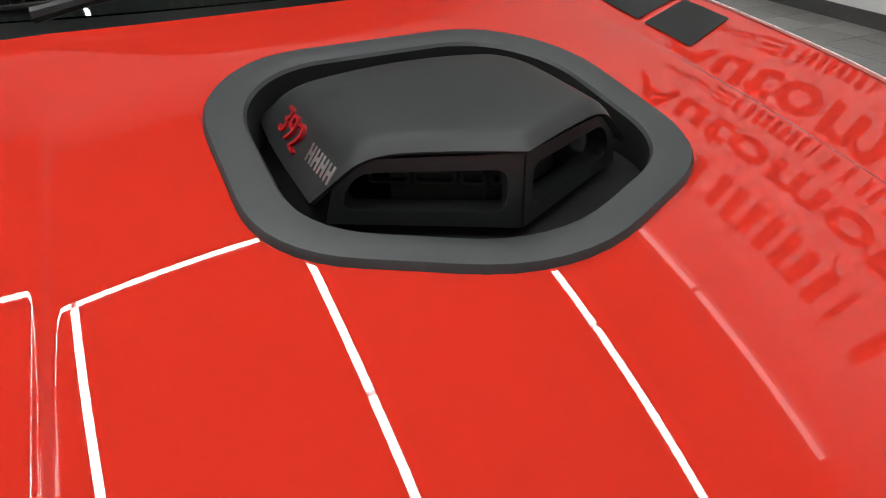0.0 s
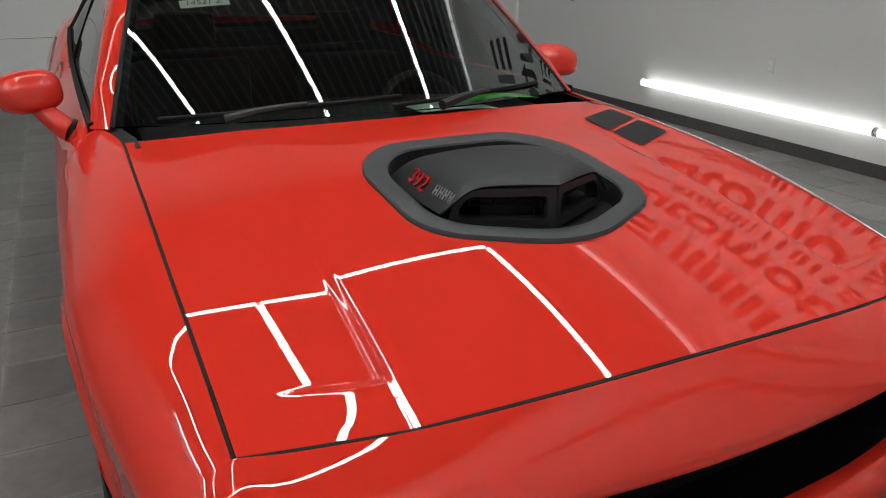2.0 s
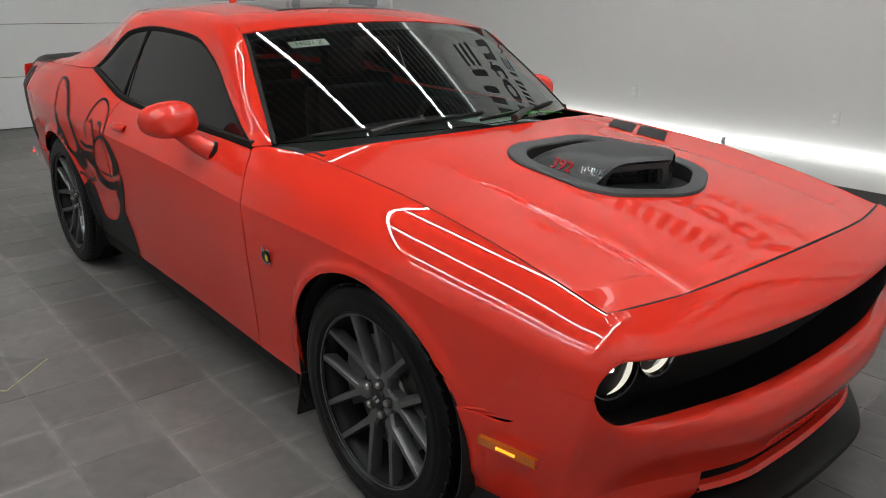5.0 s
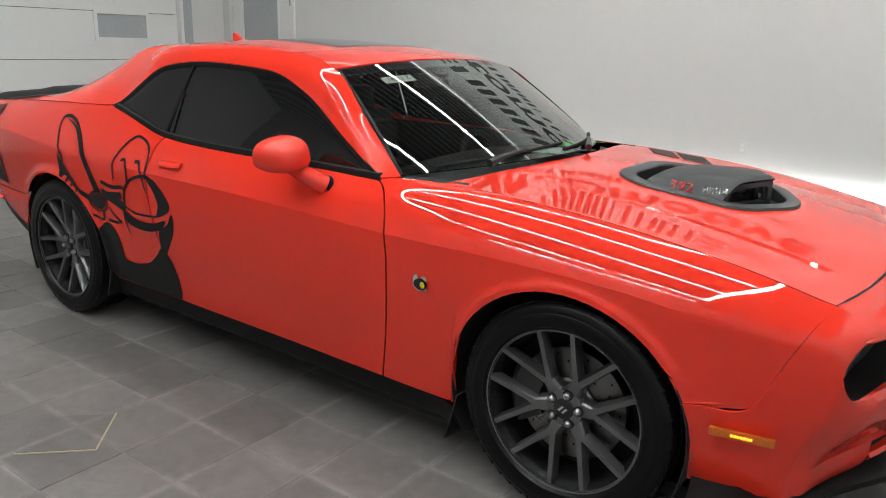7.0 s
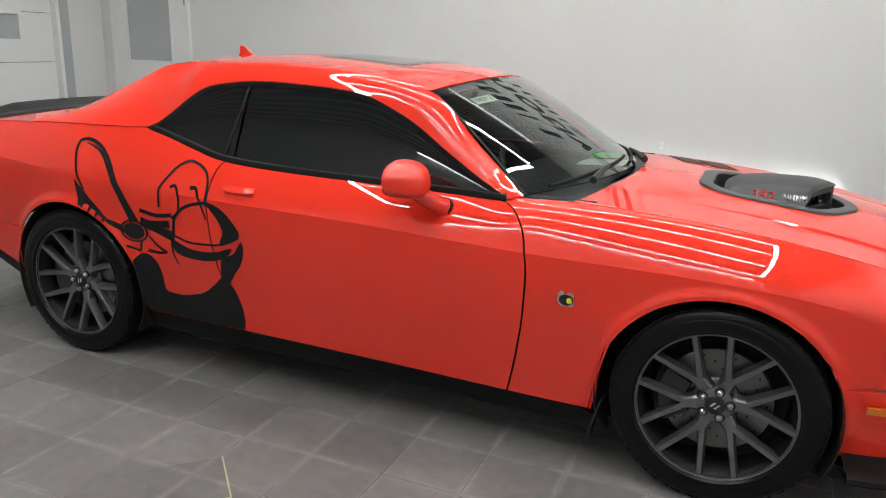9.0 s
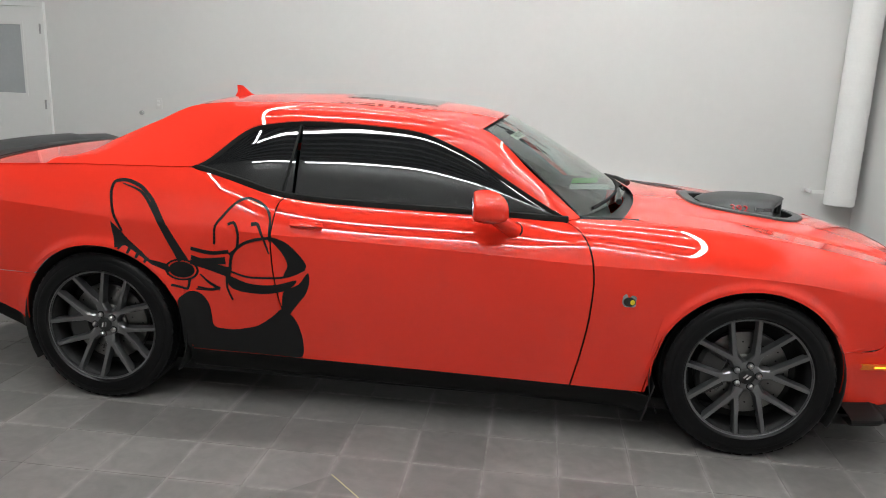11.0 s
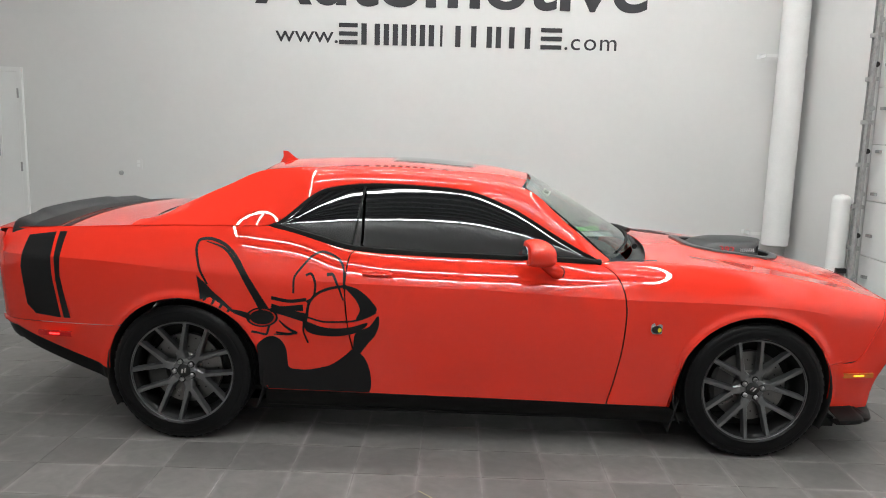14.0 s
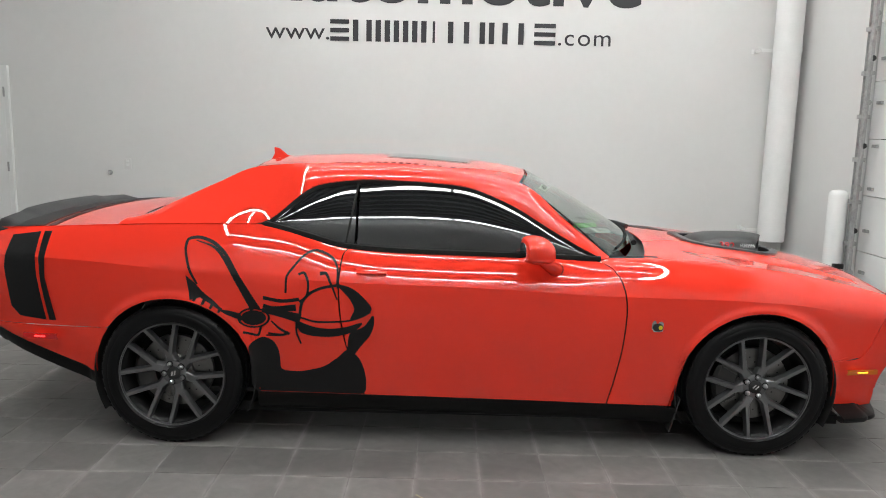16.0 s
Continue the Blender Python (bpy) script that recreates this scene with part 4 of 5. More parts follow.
def headlamp(y, r):
    hd = lathe([(r * 1.16, -0.06), (r * 1.16, 0.004), (r * 1.10, 0.014), (r * 1.04, 0.012), (r * 1.0, 0.0), (r * 0.98, -0.02)], 48, "x")
    turn = Matrix.Translation((2.184 if abs(y) > 0.7 else 2.192, y, 0.698)) @ pose(0, 0, 0, 0, 0, 18 * y)
    h = part("headlight", hd, GLOSSB, car, "round headlight with lit halo ring")
    h.matrix_basis = turn
    part("halo_ring", lathe([(r * 0.99, -0.010), (r * 0.985, 0.000), (r * 0.93, -0.003), (r * 0.92, -0.014)], 48, "x"), HALO, h, "pale lit halo ring")
    part("reflector", lathe([(r * 0.92, -0.012), (r * 0.80, -0.014), (r * 0.78, -0.026), (r * 0.6, -0.034), (r * 0.45, -0.040)], 48, "x"), REFLECT, h, "bright reflector bowl")
    part("projector", lathe([(r * 0.60, -0.036), (r * 0.58, -0.012), (r * 0.52, -0.006), (r * 0.50, -0.02), (0.001, -0.03)], 40, "x"), REFLECT, h, "chrome projector shroud")
    part("bulb", lathe([(0.001, 0.004), (0.006, 0.003), (0.009, -0.004), (0.008, -0.014), (0.001, -0.018)], 20, "x"), BULB, h, "lit bulb")


for y in (-0.757, -0.598, 0.598, 0.757):
    headlamp(y, 0.063 if abs(y) > 0.7 else 0.056)

# fog lamps low in the corners
for s in (-1, 1):
    x, yy = [PLAN(u) for u in np.linspace(0, 1, 400) if PLAN(u)[1] >= s * 0.74][0]
    f = part("fog_light", lathe([(0.05, -0.03), (0.05, 0.006), (0.042, 0.01), (0.04, -0.02), (0.001, -0.03)], 24, "x"), MATTE, car, "small dark fog light")
    f.matrix_basis = Matrix.Translation((x - 0.150, s * 0.70, 0.300)) @ pose(0, 0, 0, 0, 0, 25 * s)


def marker(x0, x1, z0, z1, yfun, m1, m2, name, label):
    for s in (-1, 1):
        def P(x, z, o):
            return (x, s * (yfun(x, z) + o), z)
        rows = [[P(x, z, 0.008) for x in np.linspace(x0, x1, 9)] for z in np.linspace(z0, z1, 4)]
        rows = [[P(x, z0, -0.006) for x in np.linspace(x0, x1, 9)]] + rows + [[P(x, z1, -0.006) for x in np.linspace(x0, x1, 9)]]
        mk = part(name, sheet(rows, 0.0, flip=s > 0), m1, car, label)
        xm = (x0 + x1) / 2
        bm = bmesh.new()
        for k in range(7):
            c = Vector(P(xm - 0.024 + k * 0.008, (z0 + z1) / 2, 0.009))
            bmesh.ops.create_uvsphere(bm, u_segments=8, v_segments=6, radius=0.0045, matrix=Matrix.Translation(c))
        part("bulbs", bm, m2, mk)


def plan_y(x, z):
    us = np.linspace(0, 0.5, 1500)
    return -min((PLAN(u) for u in us), key=lambda p: abs(p[0] - x))[1]


marker(1.920, 2.085, 0.440, 0.462, plan_y, AMBER, AMBERGLOW, "side_marker", "lit amber side marker lamp")
# ---- tail ----
TPLAN = path((-1.838, -YC(-1.838)), (-2.1, -YC(-2.1)), (-2.28, -YC(-2.28)), (-2.43, -0.825), (-2.515, -0.69), (-2.55, -0.35), (-2.56, 0.0), (-2.55, 0.35), (-2.515, 0.69), (-2.43, 0.825), (-2.28, YC(-2.28)), (-2.1, YC(-2.1)), (-1.838, YC(-1.838)))


def tail_rows(levels, us):
    rows = []
    for z, push, lift in levels:
        row = []
        arch = AR[0] - math.sqrt(max(0.0, AR[2] ** 2 - (max(z, AR[1]) - AR[1]) ** 2))
        for u in us:
            x, y = TPLAN(u)
            rise = 0.20 * min(1.0, max(0.0, (-1.86 - x) / 0.52))
            w = max(0.0, 1 - (-1.838 - x) / 0.10)
            row.append((x - push * max(0, 1 - (abs(y) / 0.95) ** 3) + w * (arch + 1.838), math.copysign(abs(y) * (1 + 0.15 * min(0, push)) - tuck(max(x, -2.4), z + rise * lift) * ease((abs(y) - 0.6) / 0.2) + (flare(x, z) if x > -1.95 else 0.0), y), z + rise * lift))
        rows.append(row)
    return rows


part("rear_bumper", sheet(tail_rows([(0.597, -0.005, 0), (0.55, 0.01, 0.2), (0.48, 0.012, 0.5), (0.42, -0.01, 0.75), (0.365, -0.03, 1)], US), 0.006, flip=True), PAINT, car, "orange-red rear bumper cover")
def tail_y(x, z):
    return -min((TPLAN(u) for u in np.linspace(0, 0.5, 1200)), key=lambda p: abs(p[0] - x))[1]


marker(-2.215, -2.035, 0.536, 0.561, tail_y, REDLENS, REDGLOW, "rear_side_marker", "lit red rear side marker lamp")
part("rear_valance", sheet(tail_rows([(0.367, -0.032, 1), (0.34, -0.04, 1), (0.31, -0.06, 1), (0.288, -0.10, 1)], US), 0.006, flip=True), GRILLEM, car, "satin black rear valance")
TU = [u for u in US if TPLAN(u)[0] < -2.40]
part("tail_panel", sheet(tail_rows([(1.055, -0.03, 0), (1.02, 0.0, 0), (0.9, 0.0, 0), (0.75, -0.01, 0), (0.602, -0.005, 0)], TU), 0.006, flip=True), PAINT, car, "orange-red tail panel")
deck = []
for k in range(13):
    x = -1.695 - 0.785 * k / 12
    deck.append([(x - (0.078 - 0.038 * k / 12) * (1 - t * t), YT(x) * t, ZT(x) + (0.010 + 0.012 * ease(k / 5)) * (1 - t * t)) for t in np.linspace(-1, 1, 31)])
part("trunk_lid", sheet(deck, 0.006, flip=True), PAINT, car, "orange-red trunk lid")
wing = []
for t in np.linspace(-1, 1, 41):
    y = 0.80 * t
    b = -0.085 * (1 - t * t)
    h = 0.032 + 0.006 * (1 - t * t) - 0.045 * max(0, (abs(t) - 0.9) / 0.1) ** 2
    z = 1.076 + 0.014 * (1 - t * t)
    h += 0.010 * ease((0.58 - abs(t)) / 0.06)
    prof = [(-2.270, 0.003), (-2.30, 0.45 * h), (-2.335, 0.80 * h), (-2.368, h), (-2.384, h - 0.003), (-2.388, h - 0.042), (-2.36, -0.030), (-2.28, -0.014)]
    wing.append([(x + b, y, z + dz) for x, dz in prof])
bm = sheet(wing, 0.0)
bm.verts.ensure_lookup_table()
for row in (0, 40):
    vs = [bm.verts[row * 8 + k] for k in range(8)]
    bm.faces.new(vs)
bmesh.ops.recalc_face_normals(bm, faces=bm.faces)
part("rear_spoiler", bm, MATTE, car, "satin black rear spoiler on the trunk lid")

# shark-fin antenna, sunroof
fin = rounded([(-1.175, 1.400), (-1.010, 1.408), (-1.020, 1.428), (-1.075, 1.442), (-1.122, 1.482), (-1.152, 1.486), (-1.148, 1.450), (-1.160, 1.425)], 0.006, 3)
bm = prism(fin, -0.015, 0.015)
for v in bm.verts:
    v.co.y *= 1.0 - 8.0 * max(0, v.co.z - 1.40)
part("antenna_fin", bm, PAINT, car, "orange-red shark-fin antenna on the roof")


def roof_point(s, t, lift):
    f = max(0, 1 - (s - 2.06 / 9) / 0.12)
    x, y, z = OUT(s)
    return (x + 0.075 * f * (1 - t * t), y * t, z + (0.030 + 0.012 * f) * (1 - t * t) + lift)


sun = [[roof_point(s, t, 0.010 if 0 < i < 13 and 0 < j < 15 else -0.002) for i, s in enumerate(np.linspace(2.84 / 9, 4.06 / 9, 14))] for j, t in enumerate(np.linspace(-0.66, 0.66, 16))]
part("sunroof", sheet(sun, 0.0), SUNGLASS, car, "dark glass sunroof panel")
for s in (-1, 1):
    part("roof_seam", tube([Vector((OUT(q)[0], s * (OUT(q)[1] + 0.002), OUT(q)[2] + 0.0025)) for q in np.linspace(2.06 / 9, 5.9 / 9, 40)], 0.0035, 6), SEAL, car)

# ---- mirrors and handles ----
for s in (-1, 1):
    bm = bmesh.new()
    bmesh.ops.create_uvsphere(bm, u_segments=48, v_segments=28, radius=1)
    f = lambda c, p: math.copysign(abs(c) ** p, c)
    for v in bm.verts:
        x, y, z = v.co
        out = y * s
        v.co = (f(x, 0.85) * 0.088 * (1 - 0.10 * z) - 0.010 * z - 0.022 * max(0, out) ** 2, f(y, 0.66) * 0.098, f(z, 0.70) * (0.069 if z > 0 else 0.058) * (1 - 0.12 * max(0, out)))
        if v.co.x < -0.058:
            v.co.x = -0.058 + (v.co.x + 0.058) * 0.2
    head = part("side_mirror", bm, PAINT, car, "orange-red side mirror on a stalk")
    head.matrix_basis = Matrix.Translation((0.327, s * 0.990, 1.046)) @ pose(0, 0, 0, -6 * s, 0, -8 * s)
    g = part("mirror_pane", lathe([(0.052, 0), (0.052, -0.006), (0.001, -0.006)], 32, "x"), MIRROR, head, "mirror glass")
    g.scale = (1, 1.20, 0.80)
    g.location = (-0.060, 0, 0)
    st = [Vector((0.350, s * 0.970, 1.010)), Vector((0.385, s * 0.940, 0.980)), Vector((0.425, s * 0.905, 0.950)), Vector((0.437, s * 0.885, 0.938))]
    part("mirror_stalk", tube(st, 0.033, 18, lambda a: 0.92 + 0.22 * a), PAINT, car)
    part("mirror_gasket", tube([st[-1] + Vector((0, 0, 0)), st[-1] + Vector((0.004, -s * 0.012, -0.004))], 0.040, 14), SEAL, car)
    # door handle
    hy = lambda x, z: side_y(x, z)
    rows = [[(x, s * (hy(x, z) + 0.028 * math.sin(math.pi * (k + 0.5) / 12) ** 0.4 * o), z) for k, x in enumerate(np.linspace(-0.545, -0.395, 12))] for z, o in ((0.928, 0.1), (0.927, 0.8), (0.918, 1), (0.908, 0.95), (0.902, 0.3))]
    part("door_handle", sheet(rows, 0.004, flip=s < 0), PAINT, car, "orange-red door handle")
    cup = [[(-0.47 + 0.072 * r * math.cos(a), s * (hy(-0.47, 0.895) + 0.0015), 0.898 + 0.026 * r * math.sin(a)) for a in np.linspace(0, 2 * math.pi, 25)] for r in (0.02, 1)]
    part("handle_cup", sheet(cup, 0.0, flip=s > 0), PAINT, car)

# ---- wheels ----


bm = boxes((-0.0205, 0.0205, -0.0215, 0.0215, -0.010, 0.0034), bevel=0.003)
BLOCK = bpy.data.meshes.new("tread_block")
bm.to_mesh(BLOCK)
bm.free()
BLOCK.materials.append(RUBBER)


def wheel_at(x, y, s, spin):
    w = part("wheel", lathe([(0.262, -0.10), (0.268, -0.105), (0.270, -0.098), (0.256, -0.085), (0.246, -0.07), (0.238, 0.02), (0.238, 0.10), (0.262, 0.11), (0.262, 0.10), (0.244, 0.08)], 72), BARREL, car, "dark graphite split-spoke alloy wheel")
    w.matrix_basis = Matrix.Translation((x, y, 0.362)) @ pose(0, 0, 0, 0, 0, 0 if s < 0 else 180) @ pose(0, 0, 0, 0, spin, 0)
    prof = [(0.262, -0.108), (0.272, -0.117), (0.276, -0.1225), (0.281, -0.1205), (0.300, -0.124), (0.318, -0.1235), (0.321, -0.1215), (0.325, -0.1220), (0.343, -0.115), (0.355, -0.104), (0.3615, -0.085), (0.362, -0.055), (0.355, -0.053), (0.355, -0.046), (0.362, -0.044), (0.362, -0.004), (0.355, -0.002), (0.355, 0.006), (0.362, 0.008), (0.362, 0.045), (0.355, 0.047), (0.355, 0.054), (0.362, 0.056), (0.3615, 0.085), (0.357, 0.104), (0.345, 0.115), (0.32, 0.122), (0.28, 0.118), (0.262, 0.108)]
    tyre = part("tyre", lathe(prof, 90), RUBBER, w, "black rubber tyre")
    for k in range(50):
        for y0 in (-0.0865, 0.0865):
            t = new("tread_block", BLOCK)
            t.parent = w
            t.matrix_basis = pose(0, 0, 0, 0, 360 * k / 50 + (3.6 if y0 > 0 else 0), 0) @ pose(0, y0, 0.3560, -9 if y0 > 0 else 9, 0, 9)
    part("rim_lip", lathe([(0.262, -0.112), (0.266, -0.114), (0.270, -0.110), (0.266, -0.104), (0.258, -0.104)], 90), RIM, w)
    for k in range(6):
        bm = bmesh.new()
        a = math.radians(90 - 60 * k)
        u, t = Vector((math.cos(a), 0, math.sin(a))), Vector((math.sin(a), 0, -math.cos(a)))
        arms = [[(0.040, 0.0, -0.070, 0.030), (0.060, 0.0, -0.076, 0.027), (0.074, 0.0, -0.0795, 0.0235), (0.092, 0.0, -0.0825, 0.0215), (0.112, 0.0, -0.085, 0.020)]]
        for o in (-1, 1):
            arms.append([(0.100 + (0.250 - 0.100) * q, o * (0.006 + 0.072 * q), -0.082 - 0.024 * q, 0.0140 - 0.0030 * min(1, 2 * q)) for q in (0, 0.12, 0.3, 0.5, 0.7, 0.88, 1.0)])
        for arm in arms:
            secs = []
            for q, (r, lat, yf, wd) in enumerate(arm):
                r2, l2 = (arm[q + 1][:2] if q + 1 < len(arm) else arm[q][:2])
                r1, l1 = (arm[q - 1][:2] if q else arm[q][:2])
                d = Vector((r2 - r1, l2 - l1)).normalized()
                side = u * -d.y + t * d.x
                secs.append([u * r + t * lat + side * dx * wd + Vector((0, yf + dy, 0)) for dx, dy in ((-1.25, 0.036), (-1.0, 0.008), (-0.70, 0.0), (0.70, 0.0), (1.0, 0.008), (1.25, 0.036))])
            vs = [[bm.verts.new(p) for p in q] for q in secs]
            for q0, q1 in zip(vs[:-1], vs[1:]):
                for j in range(6):
                    bm.faces.new((q0[j], q0[(j + 1) % 6], q1[(j + 1) % 6], q1[j]))
        bmesh.ops.recalc_face_normals(bm, faces=bm.faces)
        part("split_spoke", bm, RIM, w, "dark graphite split spoke", smooth=25)
    part("hub", lathe([(0.001, -0.080), (0.040, -0.080), (0.052, -0.079), (0.060, -0.076), (0.066, -0.066), (0.068, -0.04), (0.068, 0.0)], 48), RIM, w)
    part("centre_cap", lathe([(0.001, -0.088), (0.030, -0.087), (0.034, -0.084), (0.034, -0.07)], 36), MATTE, w, "black centre cap with two silver slashes")
    bm = bmesh.new()
    for dx in (-0.009, 0.006):
        vs = [bm.verts.new(p) for p in ((dx - 0.006, -0.0895, -0.011), (dx + 0.002, -0.0895, -0.011), (dx + 0.010, -0.0895, 0.011), (dx + 0.002, -0.0895, 0.011))]
        bm.faces.new(vs[::-1])
    part("cap_slashes", bm, CHROME, w, smooth=0)
    for k in range(5):
        a = math.radians(72 * k - 10)
        # Black disc in place of the shaded recess round the lug nut.
        q = part("lug_pocket", lathe([(0.001, -0.0802), (0.0165, -0.0802), (0.0175, -0.079), (0.0175, -0.06)], 20), DARK, w)
        q.location = (0.049 * math.sin(a), 0, 0.049 * math.cos(a))
        n = part("lug_nut", lathe([(0.001, -0.096), (0.006, -0.0955), (0.0115, -0.090), (0.0120, -0.084), (0.0125, -0.06)], 12), NUT, w, "steel lug nut")
        n.location = (0.049 * math.sin(a), 0, 0.049 * math.cos(a))
    bm = lathe([(0.075, -0.030), (0.185, -0.030), (0.187, -0.024), (0.187, -0.004), (0.185, 0.0), (0.075, 0.0)], 64)
    d = part("brake_disc", bm, STEEL, w, "worn drilled steel brake disc")
    part("disc_hat", lathe([(0.001, -0.045), (0.078, -0.045), (0.085, -0.038), (0.085, -0.005)], 40), STEEL, w, "steel disc hat")
    # Flat black dots put the shade of the drilled holes on the disc.
    bm = bmesh.new()
    for k in range(30):
        a = 2 * math.pi * k / 30
        r = (0.115, 0.14, 0.165)[k % 3]
        bmesh.ops.create_cone(bm, cap_ends=True, segments=8, radius1=0.004, radius2=0.004, depth=0.001, matrix=Matrix.Translation((r * math.cos(a), -0.0306, r * math.sin(a))) @ pose(0, 0, 0, 90, 0, 0))
    tagged(part("drill_holes", bm, DARK, w, smooth=0), kind="stuff")
    # Black disc closing the wheel, standing in for the shade behind it.
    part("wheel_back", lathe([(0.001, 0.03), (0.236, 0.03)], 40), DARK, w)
    return w


for x in (1.473, -1.473):
    for s in (-1, 1):
        wheel_at(x, s * 0.810, s, 22 if x > 0 else -13)
        cal = [[(x + r * math.cos(a), s * (0.810 + o), 0.362 + r * math.sin(a)) for a in np.linspace(math.radians(150), math.radians(212), 10)] for r, o in ((0.10, 0.03), (0.105, 0.055), (0.19, 0.055), (0.205, 0.045), (0.205, 0.0))]
        c = part("brake_caliper", sheet(cal, 0.006, flip=s > 0), CALIPER, car, "black brake caliper with faint white lettering bar")
        part("lettering_bar", boxes((x - 0.168, x - 0.158, s * 0.866 - 0.001, s * 0.866 + 0.001, 0.335, 0.385)), WHITEP, c, smooth=0)
        # arch liner
        A = AF if x > 0 else AR
        lin = [[(A[0] + (A[2] + 0.006) * math.cos(a), s * y, A[1] + (A[2] + 0.006) * math.sin(a)) for a in np.linspace(math.radians(-28), math.radians(208), 30)] for y in (0.915, 0.80, 0.65, 0.5)]
        part("arch_liner", sheet(lin, 0.004, flip=s < 0), DARK, car, "black wheel arch liner")
        back = [[(A[0] + r * math.cos(a), s * 0.5, A[1] + r * math.sin(a)) for a in np.linspace(0, 2 * math.pi, 25)] for r in (0.01, A[2])]
        part("arch_back", sheet(back, 0.002, flip=s < 0), DARK, car)
for s in (-1, 1):
    fl = [[(1.085 - 0.045 * a + 0.01 * b, s * (0.925 - 0.16 * b), 0.30 - 0.175 * a) for b in np.linspace(0, 1, 6)] for a in np.linspace(0, 1, 6)]
    part("mud_flap", sheet(fl, 0.006, flip=s > 0), MATTE, car, "black plastic mud flap behind the front wheel")

# ---- vinyl graphics on the paint ----


def laid(loop, s, yfun=side_y, lift=0.0032, cut=0.02, holes=()):
    """A vinyl shape (x, z outline) laid on the car's flank."""
    bm = prism(loop, 0.0, 0.0, holes)
    xs = [p[0] for p in loop]
    zs2 = [p[1] for p in loop]
    for a0, a1, n in ((min(xs), max(xs), (1, 0, 0)), (min(zs2), max(zs2), (0, 0, 1))):
        k = a0 + cut
        while k < a1:
            bmesh.ops.bisect_plane(bm, geom=list(bm.verts) + list(bm.edges) + list(bm.faces), plane_co=(n[0] * k, 0, n[2] * k), plane_no=n)
            k += cut
    for v in bm.verts:
        v.co.y = s * (yfun(v.co.x, v.co.z) + lift)
    bm.normal_update()
    for f in bm.faces:
        if f.normal.y * s < 0:
            f.normal_flip()
    return bm


def band(line, w0, w1=None, n=28):
    """The outline of a stroke along a smooth line, tapering from w0 to w1."""
    w1 = w0 if w1 is None else w1
    f = path(*line)
    a, b = [], []
    for k in range(n + 1):
        t = k / n
        p, q = np.array(f(max(0, t - 0.01))), np.array(f(min(1, t + 0.01)))
        d = (q - p) / max(np.linalg.norm(q - p), 1e-9)
        w = (w0 + (w1 - w0) * t) / 2
        c = np.array(f(t))
        a.append(tuple(c + w * np.array((-d[1], d[0]))))
        b.append(tuple(c - w * np.array((-d[1], d[0]))))
    return a + b[::-1]


def ellipse(cx, cz, rx, rz, n=28):
    return [(cx + rx * math.cos(2 * math.pi * k / n), cz + rz * math.sin(2 * math.pi * k / n)) for k in range(n)]


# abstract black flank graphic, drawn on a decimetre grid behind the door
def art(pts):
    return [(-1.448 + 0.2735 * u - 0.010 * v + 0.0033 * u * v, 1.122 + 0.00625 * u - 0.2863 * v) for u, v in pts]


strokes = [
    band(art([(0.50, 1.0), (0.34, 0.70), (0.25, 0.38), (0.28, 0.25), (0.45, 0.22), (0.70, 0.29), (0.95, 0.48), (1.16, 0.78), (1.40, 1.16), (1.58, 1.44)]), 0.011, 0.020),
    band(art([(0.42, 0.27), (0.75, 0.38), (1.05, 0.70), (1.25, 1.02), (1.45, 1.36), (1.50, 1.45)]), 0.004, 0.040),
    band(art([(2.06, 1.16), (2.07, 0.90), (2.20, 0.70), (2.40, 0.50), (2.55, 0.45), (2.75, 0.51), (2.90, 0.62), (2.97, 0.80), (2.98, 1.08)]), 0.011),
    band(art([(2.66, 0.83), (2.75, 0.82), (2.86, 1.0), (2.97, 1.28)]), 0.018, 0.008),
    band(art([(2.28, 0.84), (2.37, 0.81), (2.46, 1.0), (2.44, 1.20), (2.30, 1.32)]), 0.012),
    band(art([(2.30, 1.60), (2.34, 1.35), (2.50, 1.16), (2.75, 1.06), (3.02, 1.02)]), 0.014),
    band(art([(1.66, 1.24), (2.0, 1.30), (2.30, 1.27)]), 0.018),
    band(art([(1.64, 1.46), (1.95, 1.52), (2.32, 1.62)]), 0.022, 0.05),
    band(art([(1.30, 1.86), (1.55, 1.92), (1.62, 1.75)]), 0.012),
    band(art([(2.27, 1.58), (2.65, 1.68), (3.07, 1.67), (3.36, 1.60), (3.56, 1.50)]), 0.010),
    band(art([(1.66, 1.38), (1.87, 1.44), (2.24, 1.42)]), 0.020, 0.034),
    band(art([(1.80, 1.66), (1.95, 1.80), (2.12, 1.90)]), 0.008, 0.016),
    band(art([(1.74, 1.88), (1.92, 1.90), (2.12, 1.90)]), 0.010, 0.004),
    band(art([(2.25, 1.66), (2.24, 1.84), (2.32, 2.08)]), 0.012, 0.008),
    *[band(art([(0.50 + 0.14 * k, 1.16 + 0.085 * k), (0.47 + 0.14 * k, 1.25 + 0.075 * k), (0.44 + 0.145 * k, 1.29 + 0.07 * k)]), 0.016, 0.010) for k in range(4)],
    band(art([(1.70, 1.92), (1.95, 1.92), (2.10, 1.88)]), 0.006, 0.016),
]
def smooth_loop(pts, n=4):
    """A closed outline drawn smoothly through its points."""
    out = []
    m = len(pts)
    for i in range(m):
        a, b, c, d = (np.array(pts[(i + k) % m]) for k in (-1, 0, 1, 2))
        for j in range(n):
            t = j / n
            out.append(tuple(0.5 * (2 * b + (c - a) * t + (2 * a - 5 * b + 4 * c - d) * t * t + (3 * b - a - 3 * c + d) * t ** 3)))
    return out


